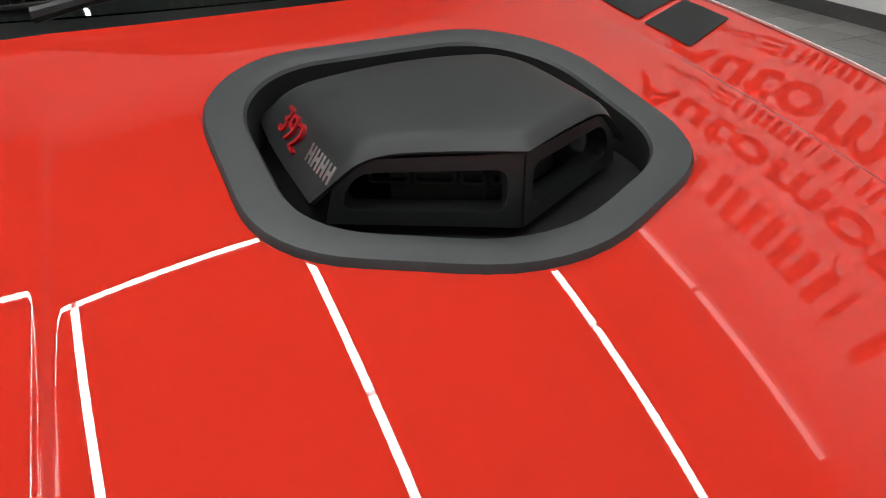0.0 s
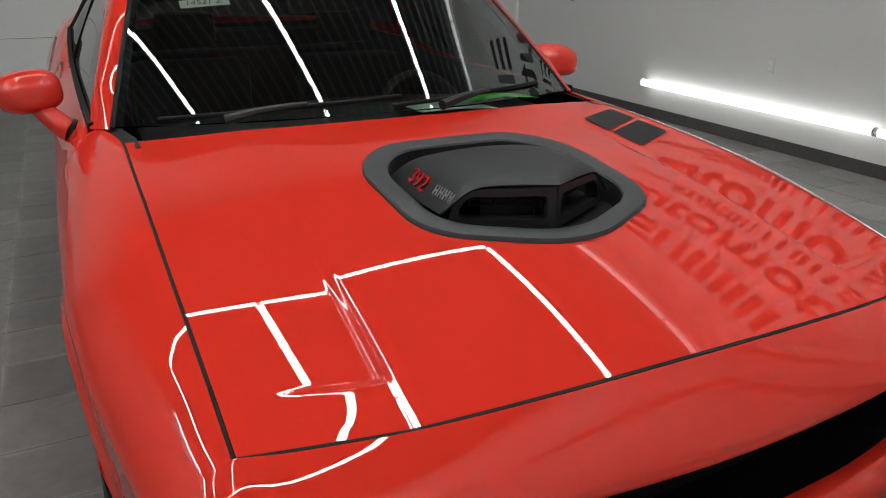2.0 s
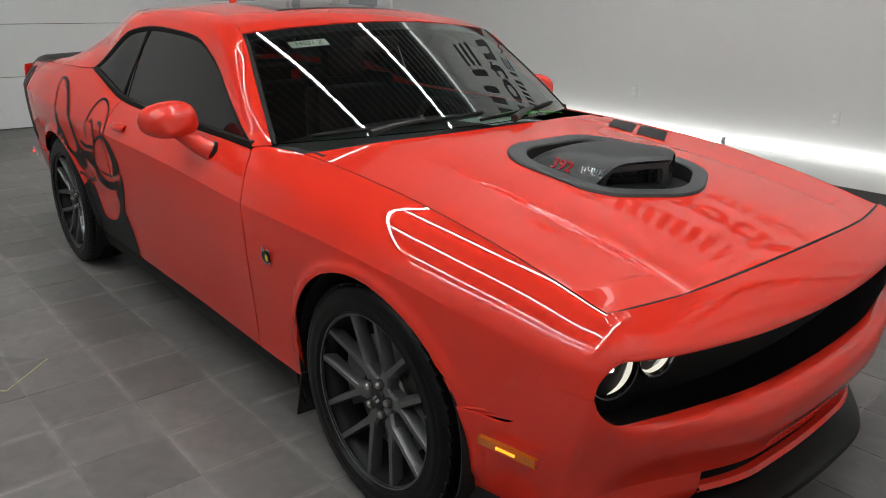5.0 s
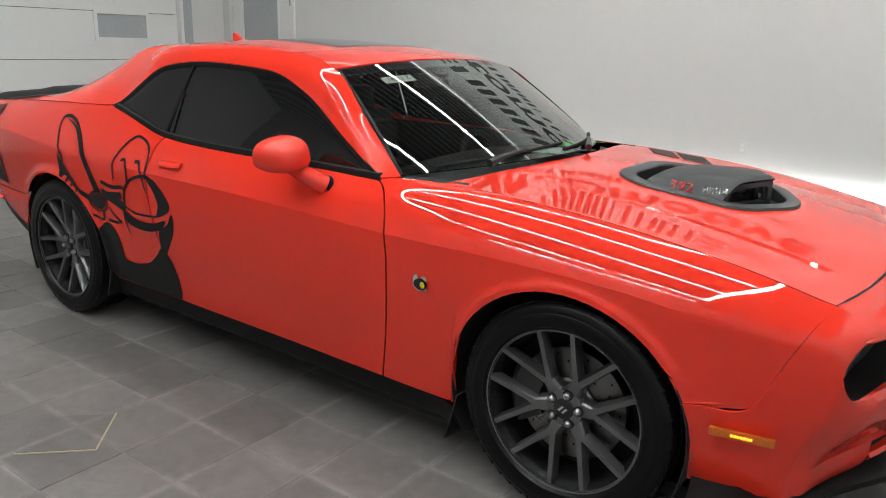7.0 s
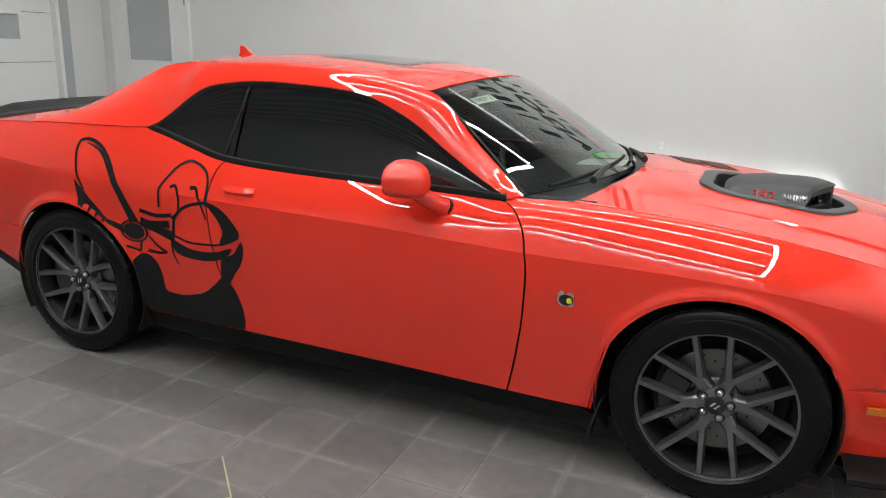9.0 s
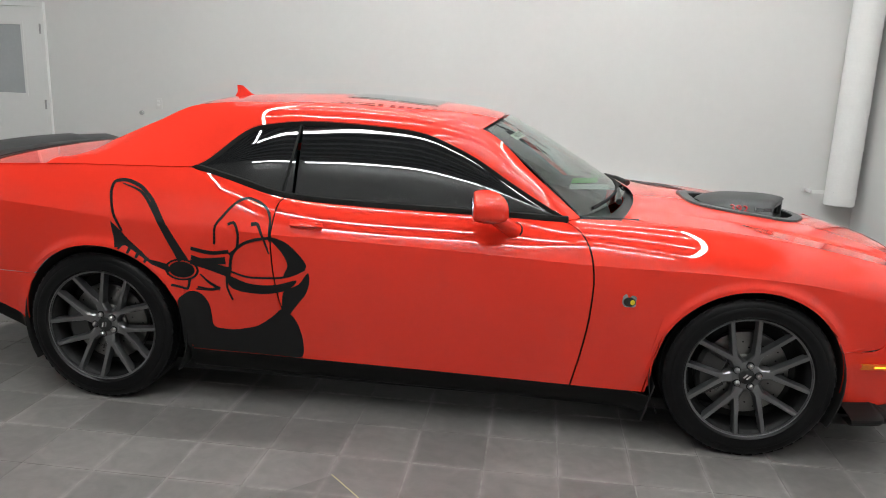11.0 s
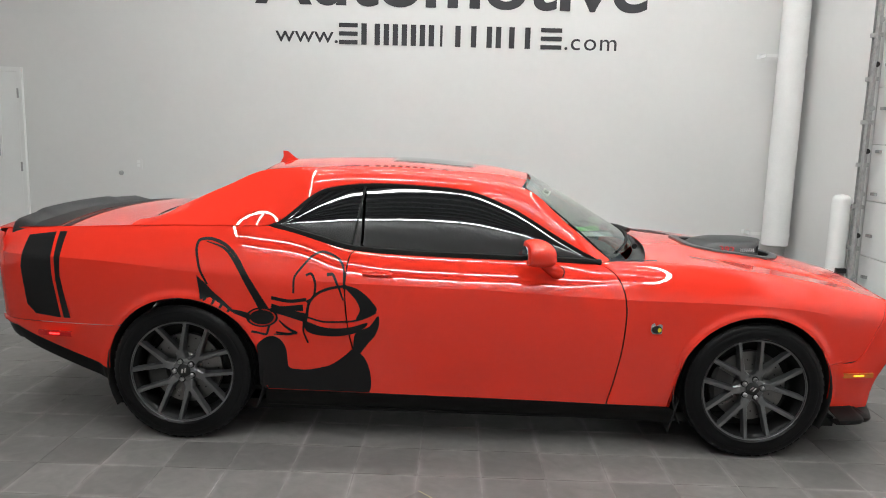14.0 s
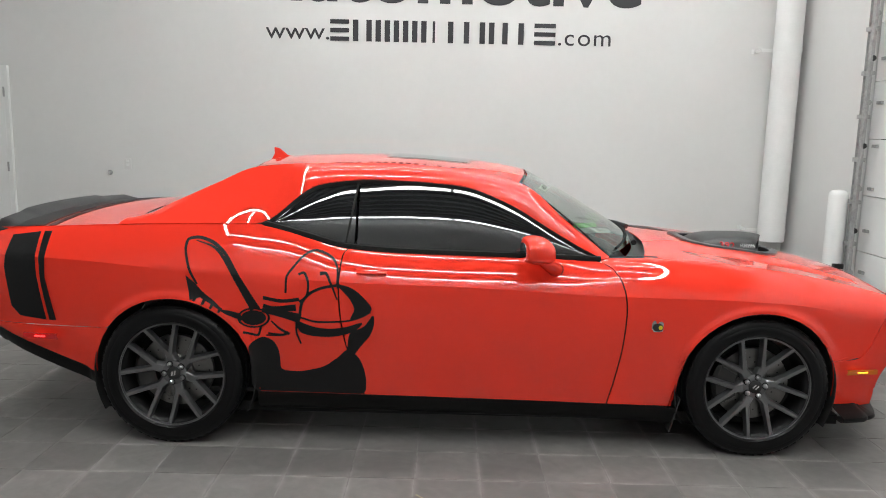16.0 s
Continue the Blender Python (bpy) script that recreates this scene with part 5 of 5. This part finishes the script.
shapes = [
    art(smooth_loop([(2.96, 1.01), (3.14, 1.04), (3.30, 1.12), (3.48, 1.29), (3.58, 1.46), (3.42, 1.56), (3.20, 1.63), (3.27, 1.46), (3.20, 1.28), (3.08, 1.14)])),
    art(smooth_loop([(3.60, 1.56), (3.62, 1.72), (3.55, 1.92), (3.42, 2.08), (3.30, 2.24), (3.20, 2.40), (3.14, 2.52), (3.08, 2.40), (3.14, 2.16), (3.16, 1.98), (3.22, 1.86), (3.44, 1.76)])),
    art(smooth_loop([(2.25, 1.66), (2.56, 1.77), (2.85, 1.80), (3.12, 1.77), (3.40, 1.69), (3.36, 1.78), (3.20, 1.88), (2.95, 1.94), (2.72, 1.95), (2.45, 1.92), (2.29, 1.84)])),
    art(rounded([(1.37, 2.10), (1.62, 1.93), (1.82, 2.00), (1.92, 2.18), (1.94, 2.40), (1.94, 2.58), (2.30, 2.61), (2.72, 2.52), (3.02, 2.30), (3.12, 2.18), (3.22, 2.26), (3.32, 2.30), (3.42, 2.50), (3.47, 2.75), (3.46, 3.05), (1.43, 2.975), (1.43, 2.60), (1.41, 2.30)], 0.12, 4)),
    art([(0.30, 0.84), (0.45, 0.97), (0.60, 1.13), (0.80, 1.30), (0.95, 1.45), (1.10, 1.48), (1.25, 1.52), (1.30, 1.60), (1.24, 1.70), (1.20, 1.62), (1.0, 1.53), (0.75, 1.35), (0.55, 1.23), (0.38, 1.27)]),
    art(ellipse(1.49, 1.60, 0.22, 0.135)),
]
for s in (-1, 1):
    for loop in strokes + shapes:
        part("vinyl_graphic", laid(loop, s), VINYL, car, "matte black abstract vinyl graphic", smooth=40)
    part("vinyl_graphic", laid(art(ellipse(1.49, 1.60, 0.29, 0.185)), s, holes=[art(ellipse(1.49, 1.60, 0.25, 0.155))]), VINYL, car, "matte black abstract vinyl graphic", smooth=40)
    # stripes round the tail
    part("tail_stripe", laid([(-2.275, 1.045), (-2.13, 1.066), (-2.128, 0.86), (-2.10, 0.627), (-2.242, 0.641), (-2.285, 0.69), (-2.303, 0.89)], s), VINYL, car, "matte black tail stripe", smooth=40)
    part("tail_stripe", laid([(-2.112, 1.068), (-2.072, 1.070), (-2.084, 0.85), (-2.048, 0.626), (-2.085, 0.627), (-2.110, 0.83)], s), VINYL, car, "matte black tail stripe", smooth=40)
for x0, x1 in ((-2.110, -2.070), (-2.300, -2.130)):
    strip = []
    for x in np.linspace(x0, x1, 6)[::-1]:
        k = (-1.695 - x) / 0.785
        strip.append([(x - (0.078 - 0.038 * k) * (1 - t * t), YT(x) * t, ZT(x) + 0.022 * (1 - t * t) + 0.0085) for t in np.linspace(-0.99, 0.99, 31)])
    part("deck_stripe", sheet(strip, 0.0, flip=True), VINYL, car, "matte black tail stripe")


def top_z(x, y):
    """Height of hood or fender top."""
    if y < YT(x):
        return hood_z(x, y)
    lo, hi = ZC(x), ZT(x)
    for _ in range(24):
        mid = (lo + hi) / 2
        if side_y(x, mid) > y:
            lo = mid
        else:
            hi = mid
    return lo


# two hash bars over the left front fender
for x0, x1 in ((1.150, 1.272), (1.292, 1.425)):
    rows = []
    for t in np.linspace(0.0, 0.58, 16):
        y = 0.545 + 0.31 * t
        rows.append([(x - 0.175 * t, y, top_z(x - 0.175 * t, y) + 0.0025) for x in np.linspace(x0, x1, 8)])
    part("fender_stripe", sheet(rows, 0.0, flip=True), VINYL, car, "matte black fender hash bar")

# small badge on the front fender: plain shapes in black, silver and yellow
for s in (-1, 1):
    bd = part("fender_badge", laid(rounded([(0.915, 0.700), (0.930, 0.712), (0.938, 0.690), (0.955, 0.706), (0.972, 0.700), (0.970, 0.652), (0.925, 0.650), (0.912, 0.668)], 0.008, 3), s, lift=0.005, cut=0.02), CHROME, car, "small silver, black and yellow fender badge")
    part("badge_shape", laid(ellipse(0.944, 0.674, 0.026, 0.020, 16), s, lift=0.008, cut=0.02), MATTE, bd)
    part("badge_shape", laid(ellipse(0.956, 0.674, 0.010, 0.012, 14), s, lift=0.010, cut=0.02), YELLOW, bd)

# ---- windshield sticker, papers, interior ----
stick = [[ws_point(y, a, 0.006) for y in np.linspace(-0.515, -0.365, 8)] for a in np.linspace(0.80, 0.865, 4)]
sticker = part("windshield_sticker", sheet(stick, 0.0), LABELP, car, "pale sticker with handwritten stock number")
p0, p1, p2 = ws_point(-0.50, 0.815, 0.008), ws_point(-0.38, 0.815, 0.008), ws_point(-0.50, 0.855, 0.008)
ex = (p1 - p0).normalized()
ez = ex.cross((p2 - p0).normalized()).normalized()
ey = ez.cross(ex)
m = Matrix((ex, ey, ez)).transposed().to_4x4()
m.translation = p0 + ez * 0.0015
letters("sticker_writing", "14521 Z", 0.034, 0.0006, INK, m, car, "black handwriting")

dash = [[(x, y, z - 0.05 * (y / 0.72) ** 2) for y in np.linspace(-0.70, 0.70, 21)] for x, z in ((0.90, 0.945), (0.80, 0.965), (0.62, 0.985), (0.48, 0.985), (0.42, 0.95), (0.40, 0.80), (0.40, 0.55))]
part("dashboard", sheet(dash, 0.01), LEATHER, car, "black dashboard behind the windshield")
paper = [[(0.70 + 0.22 * b + 0.02 * a, 0.10 + 0.26 * a, 0.992 + 0.004 * math.sin(4 * a) + 0.01 * b) for a in np.linspace(0, 1, 8)] for b in np.linspace(0, 1, 6)]
part("paper_sheet", sheet(paper, 0.001), PAPER, car, "pale paper sheet lying on the dashboard")
tag = [[(0.72 + 0.15 * b + 0.03 * a, 0.30 + 0.24 * a, 1.000 + 0.01 * math.sin(3 * a) + 0.012 * b) for a in np.linspace(0, 1, 8)] for b in np.linspace(0, 1, 6)]
part("green_tag", sheet(tag, 0.001), GREENP, car, "bright green paper tag on the dashboard")
part("cabin_floor", boxes((-1.75, 0.9, -0.80, 0.80, 0.24, 0.26)), LEATHER, car, smooth=0)
for y in (-0.75, 0.75):
    part("cabin_liner", boxes((-1.66, -0.62, y - 0.01, y + 0.01, 0.30, 1.06)), LEATHER, car, smooth=0)
part("bulkhead", boxes((-1.672, -1.66, -0.66, 0.66, 0.30, 1.085)), LEATHER, car, smooth=0)
part("parcel_shelf", boxes((-1.655, -1.35, -0.735, 0.735, 1.04, 1.06)), LEATHER, car, smooth=0)
for y in (-0.37, 0.37):
    for nm, d in (("seat_cushion", (-0.45, 0.08, y - 0.25, y + 0.25, 0.35, 0.50)), ("seat_back", (-0.60, -0.44, y - 0.25, y + 0.25, 0.40, 1.02)), ("headrest", (-0.62, -0.52, y - 0.13, y + 0.13, 1.06, 1.22))):
        part(nm, boxes(d, bevel=0.04), LEATHER, car, "black leather front seat")
part("rear_bench", boxes((-1.35, -1.15, -0.6, 0.6, 0.40, 0.98), (-1.15, -0.75, -0.6, 0.6, 0.35, 0.5), bevel=0.04), LEATHER, car, "black leather rear bench")
wheel_bm = tube([(0.34 - 0.08 * math.sin(a), 0.37 + 0.18 * math.cos(a), 0.85 + 0.17 * math.sin(a)) for a in np.linspace(0, 2 * math.pi, 33)], 0.015, 10)
part("steering_wheel", wheel_bm, LEATHER, car, "black steering wheel")
rv = part("rear_view_mirror", boxes((0.24, 0.27, -0.12, 0.12, 1.26, 1.32), bevel=0.01), MATTE, car, "black rear-view mirror under the roof")

# ---- things on the walls ----
# side door with a frosted pane
door1 = thing("door_1", "white flush side door with a frosted pane", "door", kind="structure")
DX0, DX1, DH = -6.35, -5.20, 2.17
ww = WY - 0.035
part("door_leaf", prism([(DX0, 0.01), (DX1, 0.01), (DX1, DH), (DX0, DH)], ww, ww + 0.03, holes=[[(-6.13, 1.20), (-5.44, 1.20), (-5.44, 1.97), (-6.13, 1.97)]]), DOORP, door1, smooth=0)
part("door_pane", boxes((-6.13, -5.44, ww + 0.012, ww + 0.018, 1.20, 1.97)), FROST, door1, "grey frosted glass pane", smooth=0)
part("pane_bead", prism([(-6.16, 1.17), (-5.41, 1.17), (-5.41, 2.0), (-6.16, 2.0)], ww - 0.006, ww, holes=[[(-6.13, 1.20), (-5.44, 1.20), (-5.44, 1.97), (-6.13, 1.97)]]), DOORP, door1, smooth=0)
part("door_frame", boxes((DX1 + 0.006, DX1 + 0.055, ww - 0.008, WY, 0.0, DH + 0.055), (DX0 - 0.05, DX1 + 0.006, ww - 0.008, WY, DH + 0.006, DH + 0.055), (DX0 - 0.055, DX0 - 0.006, ww - 0.008, WY, 0.0, DH + 0.055)), DOORP, door1, smooth=0)
for z in (0.28, 1.08, 1.93):
    part("hinge", boxes((DX1 - 0.004, DX1 + 0.016, ww - 0.018, ww - 0.004, z - 0.055, z + 0.055), bevel=0.003), GALV, door1, "steel butt hinge", smooth=0)

# outlet plate and hose stub
ob = thing("wall_outlet", "white double power outlet plate on the wall", "outlet")
part("plate", boxes((-3.865, -3.785, WY - 0.008, WY, 1.085, 1.205), bevel=0.003), WHITEP, ob)
for z in (1.115, 1.160):
    part("socket", boxes((-3.842, -3.808, WY - 0.011, WY - 0.007, z, z + 0.028), bevel=0.002), DOORP, ob)
ob = thing("wall_plug", "small dark round fitting on the wall", "fitting")
b = part("fitting_body", lathe([(0.001, -0.03), (0.018, -0.03), (0.026, -0.02), (0.028, 0.0)], 20), GALV, ob)
b.matrix_basis = Matrix.Translation((-4.035, WY, 1.037))
for x, z in ((0.60, 0.62), (-1.30, 0.66)):
    ob = thing("wall_outlet", "white double power outlet plate on the wall", "outlet", group="low outlets")
    part("plate", boxes((x - 0.04, x + 0.04, WY - 0.008, WY, z - 0.06, z + 0.06), bevel=0.003), WHITEP, ob)
    for dz in (-0.035, 0.008):
        part("socket", boxes((x - 0.017, x + 0.017, WY - 0.011, WY - 0.007, z + dz, z + dz + 0.028), bevel=0.002), DOORP, ob)

# white duct with straps
duct = thing("wall_duct", "tall white wrapped exhaust duct strapped to the wall", "duct")
prof = [(0.001, 0.437), (0.138, 0.437), (0.146, 0.445)]
z = 0.50
while z < CZ - 0.1:
    prof += [(0.146 + random.uniform(-0.0012, 0.0012), z), (0.146 + random.uniform(-0.002, 0.002), z + 0.05)]
    z += 0.11
prof += [(0.146, CZ - 0.02), (0.001, CZ - 0.02)]
d = part("duct_body", lathe(prof, 40, "z"), PIPEM, duct)
d.matrix_basis = Matrix.Translation((3.605, 4.0, 0))
for z in (0.56, 2.56, 4.4):
    st = part("strap", lathe([(0.150, -0.018), (0.152, -0.018), (0.152, 0.018), (0.150, 0.018)], 40, "z"), DOORP, duct)
    st.matrix_basis = Matrix.Translation((3.605, 4.0, z))
    part("strap_arm", boxes((3.33, 3.47, 4.02, 4.03, z - 0.018, z + 0.018), (3.325, 3.335, 4.02, WY, z - 0.018, z + 0.018), (3.29, 3.335, WY - 0.006, WY, z - 0.025, z + 0.025)), DOORP, duct, smooth=0)

# bollard by the east door
bol = thing("bollard", "white round-topped bollard beside the overhead door", "bollard")
b = part("post", lathe([(0.001, 0.0), (0.088, 0.0), (0.088, 1.07), (0.082, 1.095), (0.06, 1.115), (0.001, 1.125)], 32, "z"), DOORP, bol)
b.matrix_basis = Matrix.Translation((3.70, 2.78, 0))


def overhead_door(name, x, y0, y1, out, pitch, label, window=None):
    """A panelled overhead door in a wall across x; out is the way into the room."""
    d = thing(name, label, "garage door", kind="structure")
    z = 0.012
    k = 0
    while z < 3.3:
        z1 = min(z + pitch, 3.34)
        if window and window[2] < z1 and window[3] > z:
            bm = prism([(y0, z), (y1, z), (y1, z1 - 0.006), (y0, z1 - 0.006)], x, x - out * 0.045, holes=[[(window[0], window[2]), (window[1], window[2]), (window[1], window[3]), (window[0], window[3])]], plane="yz")
            part("door_panel", bm, DOORP, d, smooth=0)
            part("panel_pane", boxes((min(x - out * 0.02, x - out * 0.014), max(x - out * 0.02, x - out * 0.014), window[0], window[1], window[2], window[3])), FROST, d, "frosted panel window", smooth=0)
            e = 0.045
            bm = prism([(window[0] - e, window[2] - e), (window[1] + e, window[2] - e), (window[1] + e, window[3] + e), (window[0] - e, window[3] + e)], x, x + out * 0.012, holes=[[(window[0], window[2]), (window[1], window[2]), (window[1], window[3]), (window[0], window[3])]], plane="yz")
            part("pane_frame", bm, DOORP, d, smooth=0)
        else:
            part("door_panel", boxes((min(x, x - out * 0.045), max(x, x - out * 0.045), y0, y1, z, z1 - 0.006), bevel=0.002), DOORP, d, smooth=0)
        z = z1
        k += 1
    return d


gw = overhead_door("garage_door_1", RX - 0.06, -1.76, 3.50, 1, 0.575, "white panelled overhead door with a small frosted window", (2.36, 3.02, 1.425, 1.705))
part("door_jamb", boxes((RX - 0.06, RX + 0.03, 3.48, 3.53, 0, 3.3), bevel=0.004), DOORP, gw, smooth=0)
part("door_track", boxes((RX - 0.03, RX + 0.012, 3.53, 3.68, 0, 3.3), bevel=0.004), FROST, gw, "grey steel door track", smooth=0)
ge = overhead_door("garage_door_2", EX + 0.07, -2.62, 2.70, -1, 0.535, "white panelled overhead door beside steel track")
part("door_track", boxes((EX - 0.075, EX - 0.070, 2.555, 2.605, 0.05, 3.35), (EX - 0.075, EX - 0.02, 2.600, 2.606, 0.05, 3.35), (EX - 0.075, EX - 0.06, 2.548, 2.556, 0.05, 3.35)), GALV, ge, "galvanised vertical door track", smooth=0)
part("track_angle", boxes((EX - 0.006, EX + 0.03, 2.690, 2.715, 0.0, 3.3), (EX - 0.045, EX - 0.006, 2.700, 2.706, 0.0, 3.3)), GALV, ge, "galvanised track angle", smooth=0)
for k in range(8):
    z = 0.22 + 0.40 * k
    part("track_bracket", boxes((EX - 0.07, EX + 0.0, 2.59, 2.70, z - 0.02, z + 0.02), bevel=0.004), GALV, ge, smooth=0)
    r = part("roller", lathe([(0.001, -0.02), (0.024, -0.02), (0.026, -0.01), (0.026, 0.01), (0.001, 0.012)], 16), DARK if k % 2 else GALV, ge)
    r.matrix_basis = Matrix.Translation((EX - 0.045, 2.575, z + 0.13))
    part("panel_hinge", boxes((EX + 0.045, EX + 0.07, 2.52, 2.60, z + 0.115, z + 0.145), bevel=0.004), GALV, ge, smooth=0)
part("sensor_box", boxes((EX - 0.16, EX - 0.06, 2.66, 2.70, 0.36, 0.41), bevel=0.006), MATTE, ge, "small black safety sensor", smooth=0)

# ---- lettering on the north wall: the name as plain shapes, the rest in letters ----
sign = thing("wall_sign", "dark charcoal sign shapes and letters on the wall", "sign")
SYW = WY - 0.004
up = pose(0, 0, 0, 90, 0, 0)


def bars(x0, z0, w, h, kind):
    """A plain letter-sized mark of upright posts or level slabs."""
    t = 0.20 * h
    tw = min(0.26 * h, w * 0.34)
    if kind == "slabs":
        dims = [(x0, x0 + w, z0 + (h - t) * k / 2, z0 + (h - t) * k / 2 + t) for k in range(3)]
    else:
        n = {"one": 1, "two": 2, "three": 3}[kind]
        dims = [(x0 + (w - tw) * (k / max(1, n - 1) if n > 1 else 0.5), x0 + (w - tw) * (k / max(1, n - 1) if n > 1 else 0.5) + tw, z0, z0 + h) for k in range(n)]
    for p in dims:
        part("sign_shape", boxes((p[0], p[1], SYW - 0.003, WY, p[2], p[3])), SIGNM, sign, smooth=0)


def word(x0, x1, z0, heights, widths, kinds, gap):
    total = sum(widths) + gap * (len(widths) - 1)
    f = (x1 - x0) / total
    x = x0
    for w, h, k in zip(widths, heights, kinds):
        bars(x, z0, w * f, h, k)
        x += (w + gap) * f


word(-1.47, 1.07, 2.580, [0.235] * 10, [8, 8, 10, 10, 3, 8, 9, 8, 8, 9], ["slabs", "two", "three", "three", "one", "one", "two", "two", "one", "slabs"], 1.6)
word(-1.75, 1.62, 3.72, [0.55] * 6, [8, 8, 10, 10, 3, 8], ["slabs", "two", "three", "three", "one", "one"], 1.4)
# the trade as a broad bold word
cu = bpy.data.curves.new("sign_word", "FONT")
cu.body, cu.size, cu.extrude, cu.offset, cu.space_character = "Automotive", 0.70, 0.002, 0.016, 1.04
tmp = new("sign_word", cu)
me = bpy.data.meshes.new_from_object(tmp)
bpy.data.objects.remove(tmp)
xs = [v.co.x for v in me.vertices]
ys = [v.co.y for v in me.vertices]
fx, fy = 4.45 / (max(xs) - min(xs)), 0.55 / (max(ys) - min(ys))
for v in me.vertices:
    v.co.x = (v.co.x - min(xs)) * fx
    v.co.y = (v.co.y - min(ys)) * fy
me.materials.append(SIGNM)
ob = new("sign_word", me)
ob.matrix_basis = Matrix.Translation((-2.43, SYW, 3.00)) @ up
ob.parent = sign
tagged(ob, "broad bold charcoal word Automotive")
for text, x, z, wide, step in (("www", -2.20, 2.592, 1.18, 0.222), (".", -1.535, 2.592, 1.18, 0.1), (".", 1.09, 2.582, 1.08, 0.1), ("c", 1.165, 2.582, 1.08, 0.1), ("o", 1.315, 2.582, 1.08, 0.1), ("m", 1.490, 2.582, 1.08, 0.1)):
    for k, ch in enumerate(text):
        letters("sign_letter", ch, 0.265, 0.004, SIGNM, Matrix.Translation((x + step * k, SYW, z)) @ up @ Matrix.Diagonal((wide, 1, 1, 1)), sign, "dark charcoal letter")

# square access plate set in the floor
plate = thing("floor_plate", "square grey floor plate with a worn yellowish edge", "floor plate")
pm = Matrix.Translation((-0.213, -1.612, 0.0)) @ pose(0, 0, 0, 0, 0, 45)
bm = boxes((-0.135, 0.135, -0.135, 0.135, 0.0, 0.004), bevel=0.001)
p = part("plate", bm, TILE, plate, smooth=0)
p.matrix_basis = pm
EDGE = mat("worn_yellow_edge", (0.42, 0.38, 0.22), 0.6, vary=0.2, scale=30)
for d in ((0.135, 0.141, -0.141, 0.141), (-0.141, 0.135, -0.141, -0.135)):
    e = part("plate_edge", boxes((*d, 0.0, 0.003)), EDGE, plate, smooth=0)
    e.matrix_basis = pm

# ---- floor tiles ----
P = 0.305
TX, TY = 0.076, -0.645


def tile_mesh():
    h = P / 2 - 0.0025
    bm = boxes((-h, h, -h, h, -0.01, 0.0), bevel=0.0015)
    me = bpy.data.meshes.new("tile")
    bm.to_mesh(me)
    bm.free()
    me.materials.append(TILE)
    return me


tile_me = tile_mesh()
rest = bmesh.new()
near = []
for i in range(int((RX - TX) / P) - 1, int((EX - TX) / P) + 1):
    for j in range(int((SY - TY) / P) - 1, int((WY - TY) / P) + 1):
        x, y = TX + (i + 0.5) * P, TY + (j + 0.5) * P
        if x - P / 2 < RX - 0.05 or x + P / 2 > EX + 0.15 or y + P / 2 > WY + 0.15 or y - P / 2 < SY - 0.15:
            continue
        if -2.75 < x < 3.1 and -2.75 < y < -0.55 and len(near) < 200 or (x < -2.2 and -0.9 < y < 1.4 and x > -5.2) and len(near) < 290:
            near.append((x, y))
        else:
            h = P / 2 - 0.0025
            box(rest, x - h, x + h, y - h, y + h, -0.01, 0.0)
for x, y in near:
    t = new("floor_tile", tile_me)
    t.parent = ground
    t.location = (x, y, random.uniform(-0.0006, 0.0004))
    t.rotation_euler = (random.uniform(-0.0015, 0.0015), random.uniform(-0.0015, 0.0015), 0)
r = part("floor_tiles_rest", rest, TILE, ground, smooth=0)
tagged(r, kind="stuff")
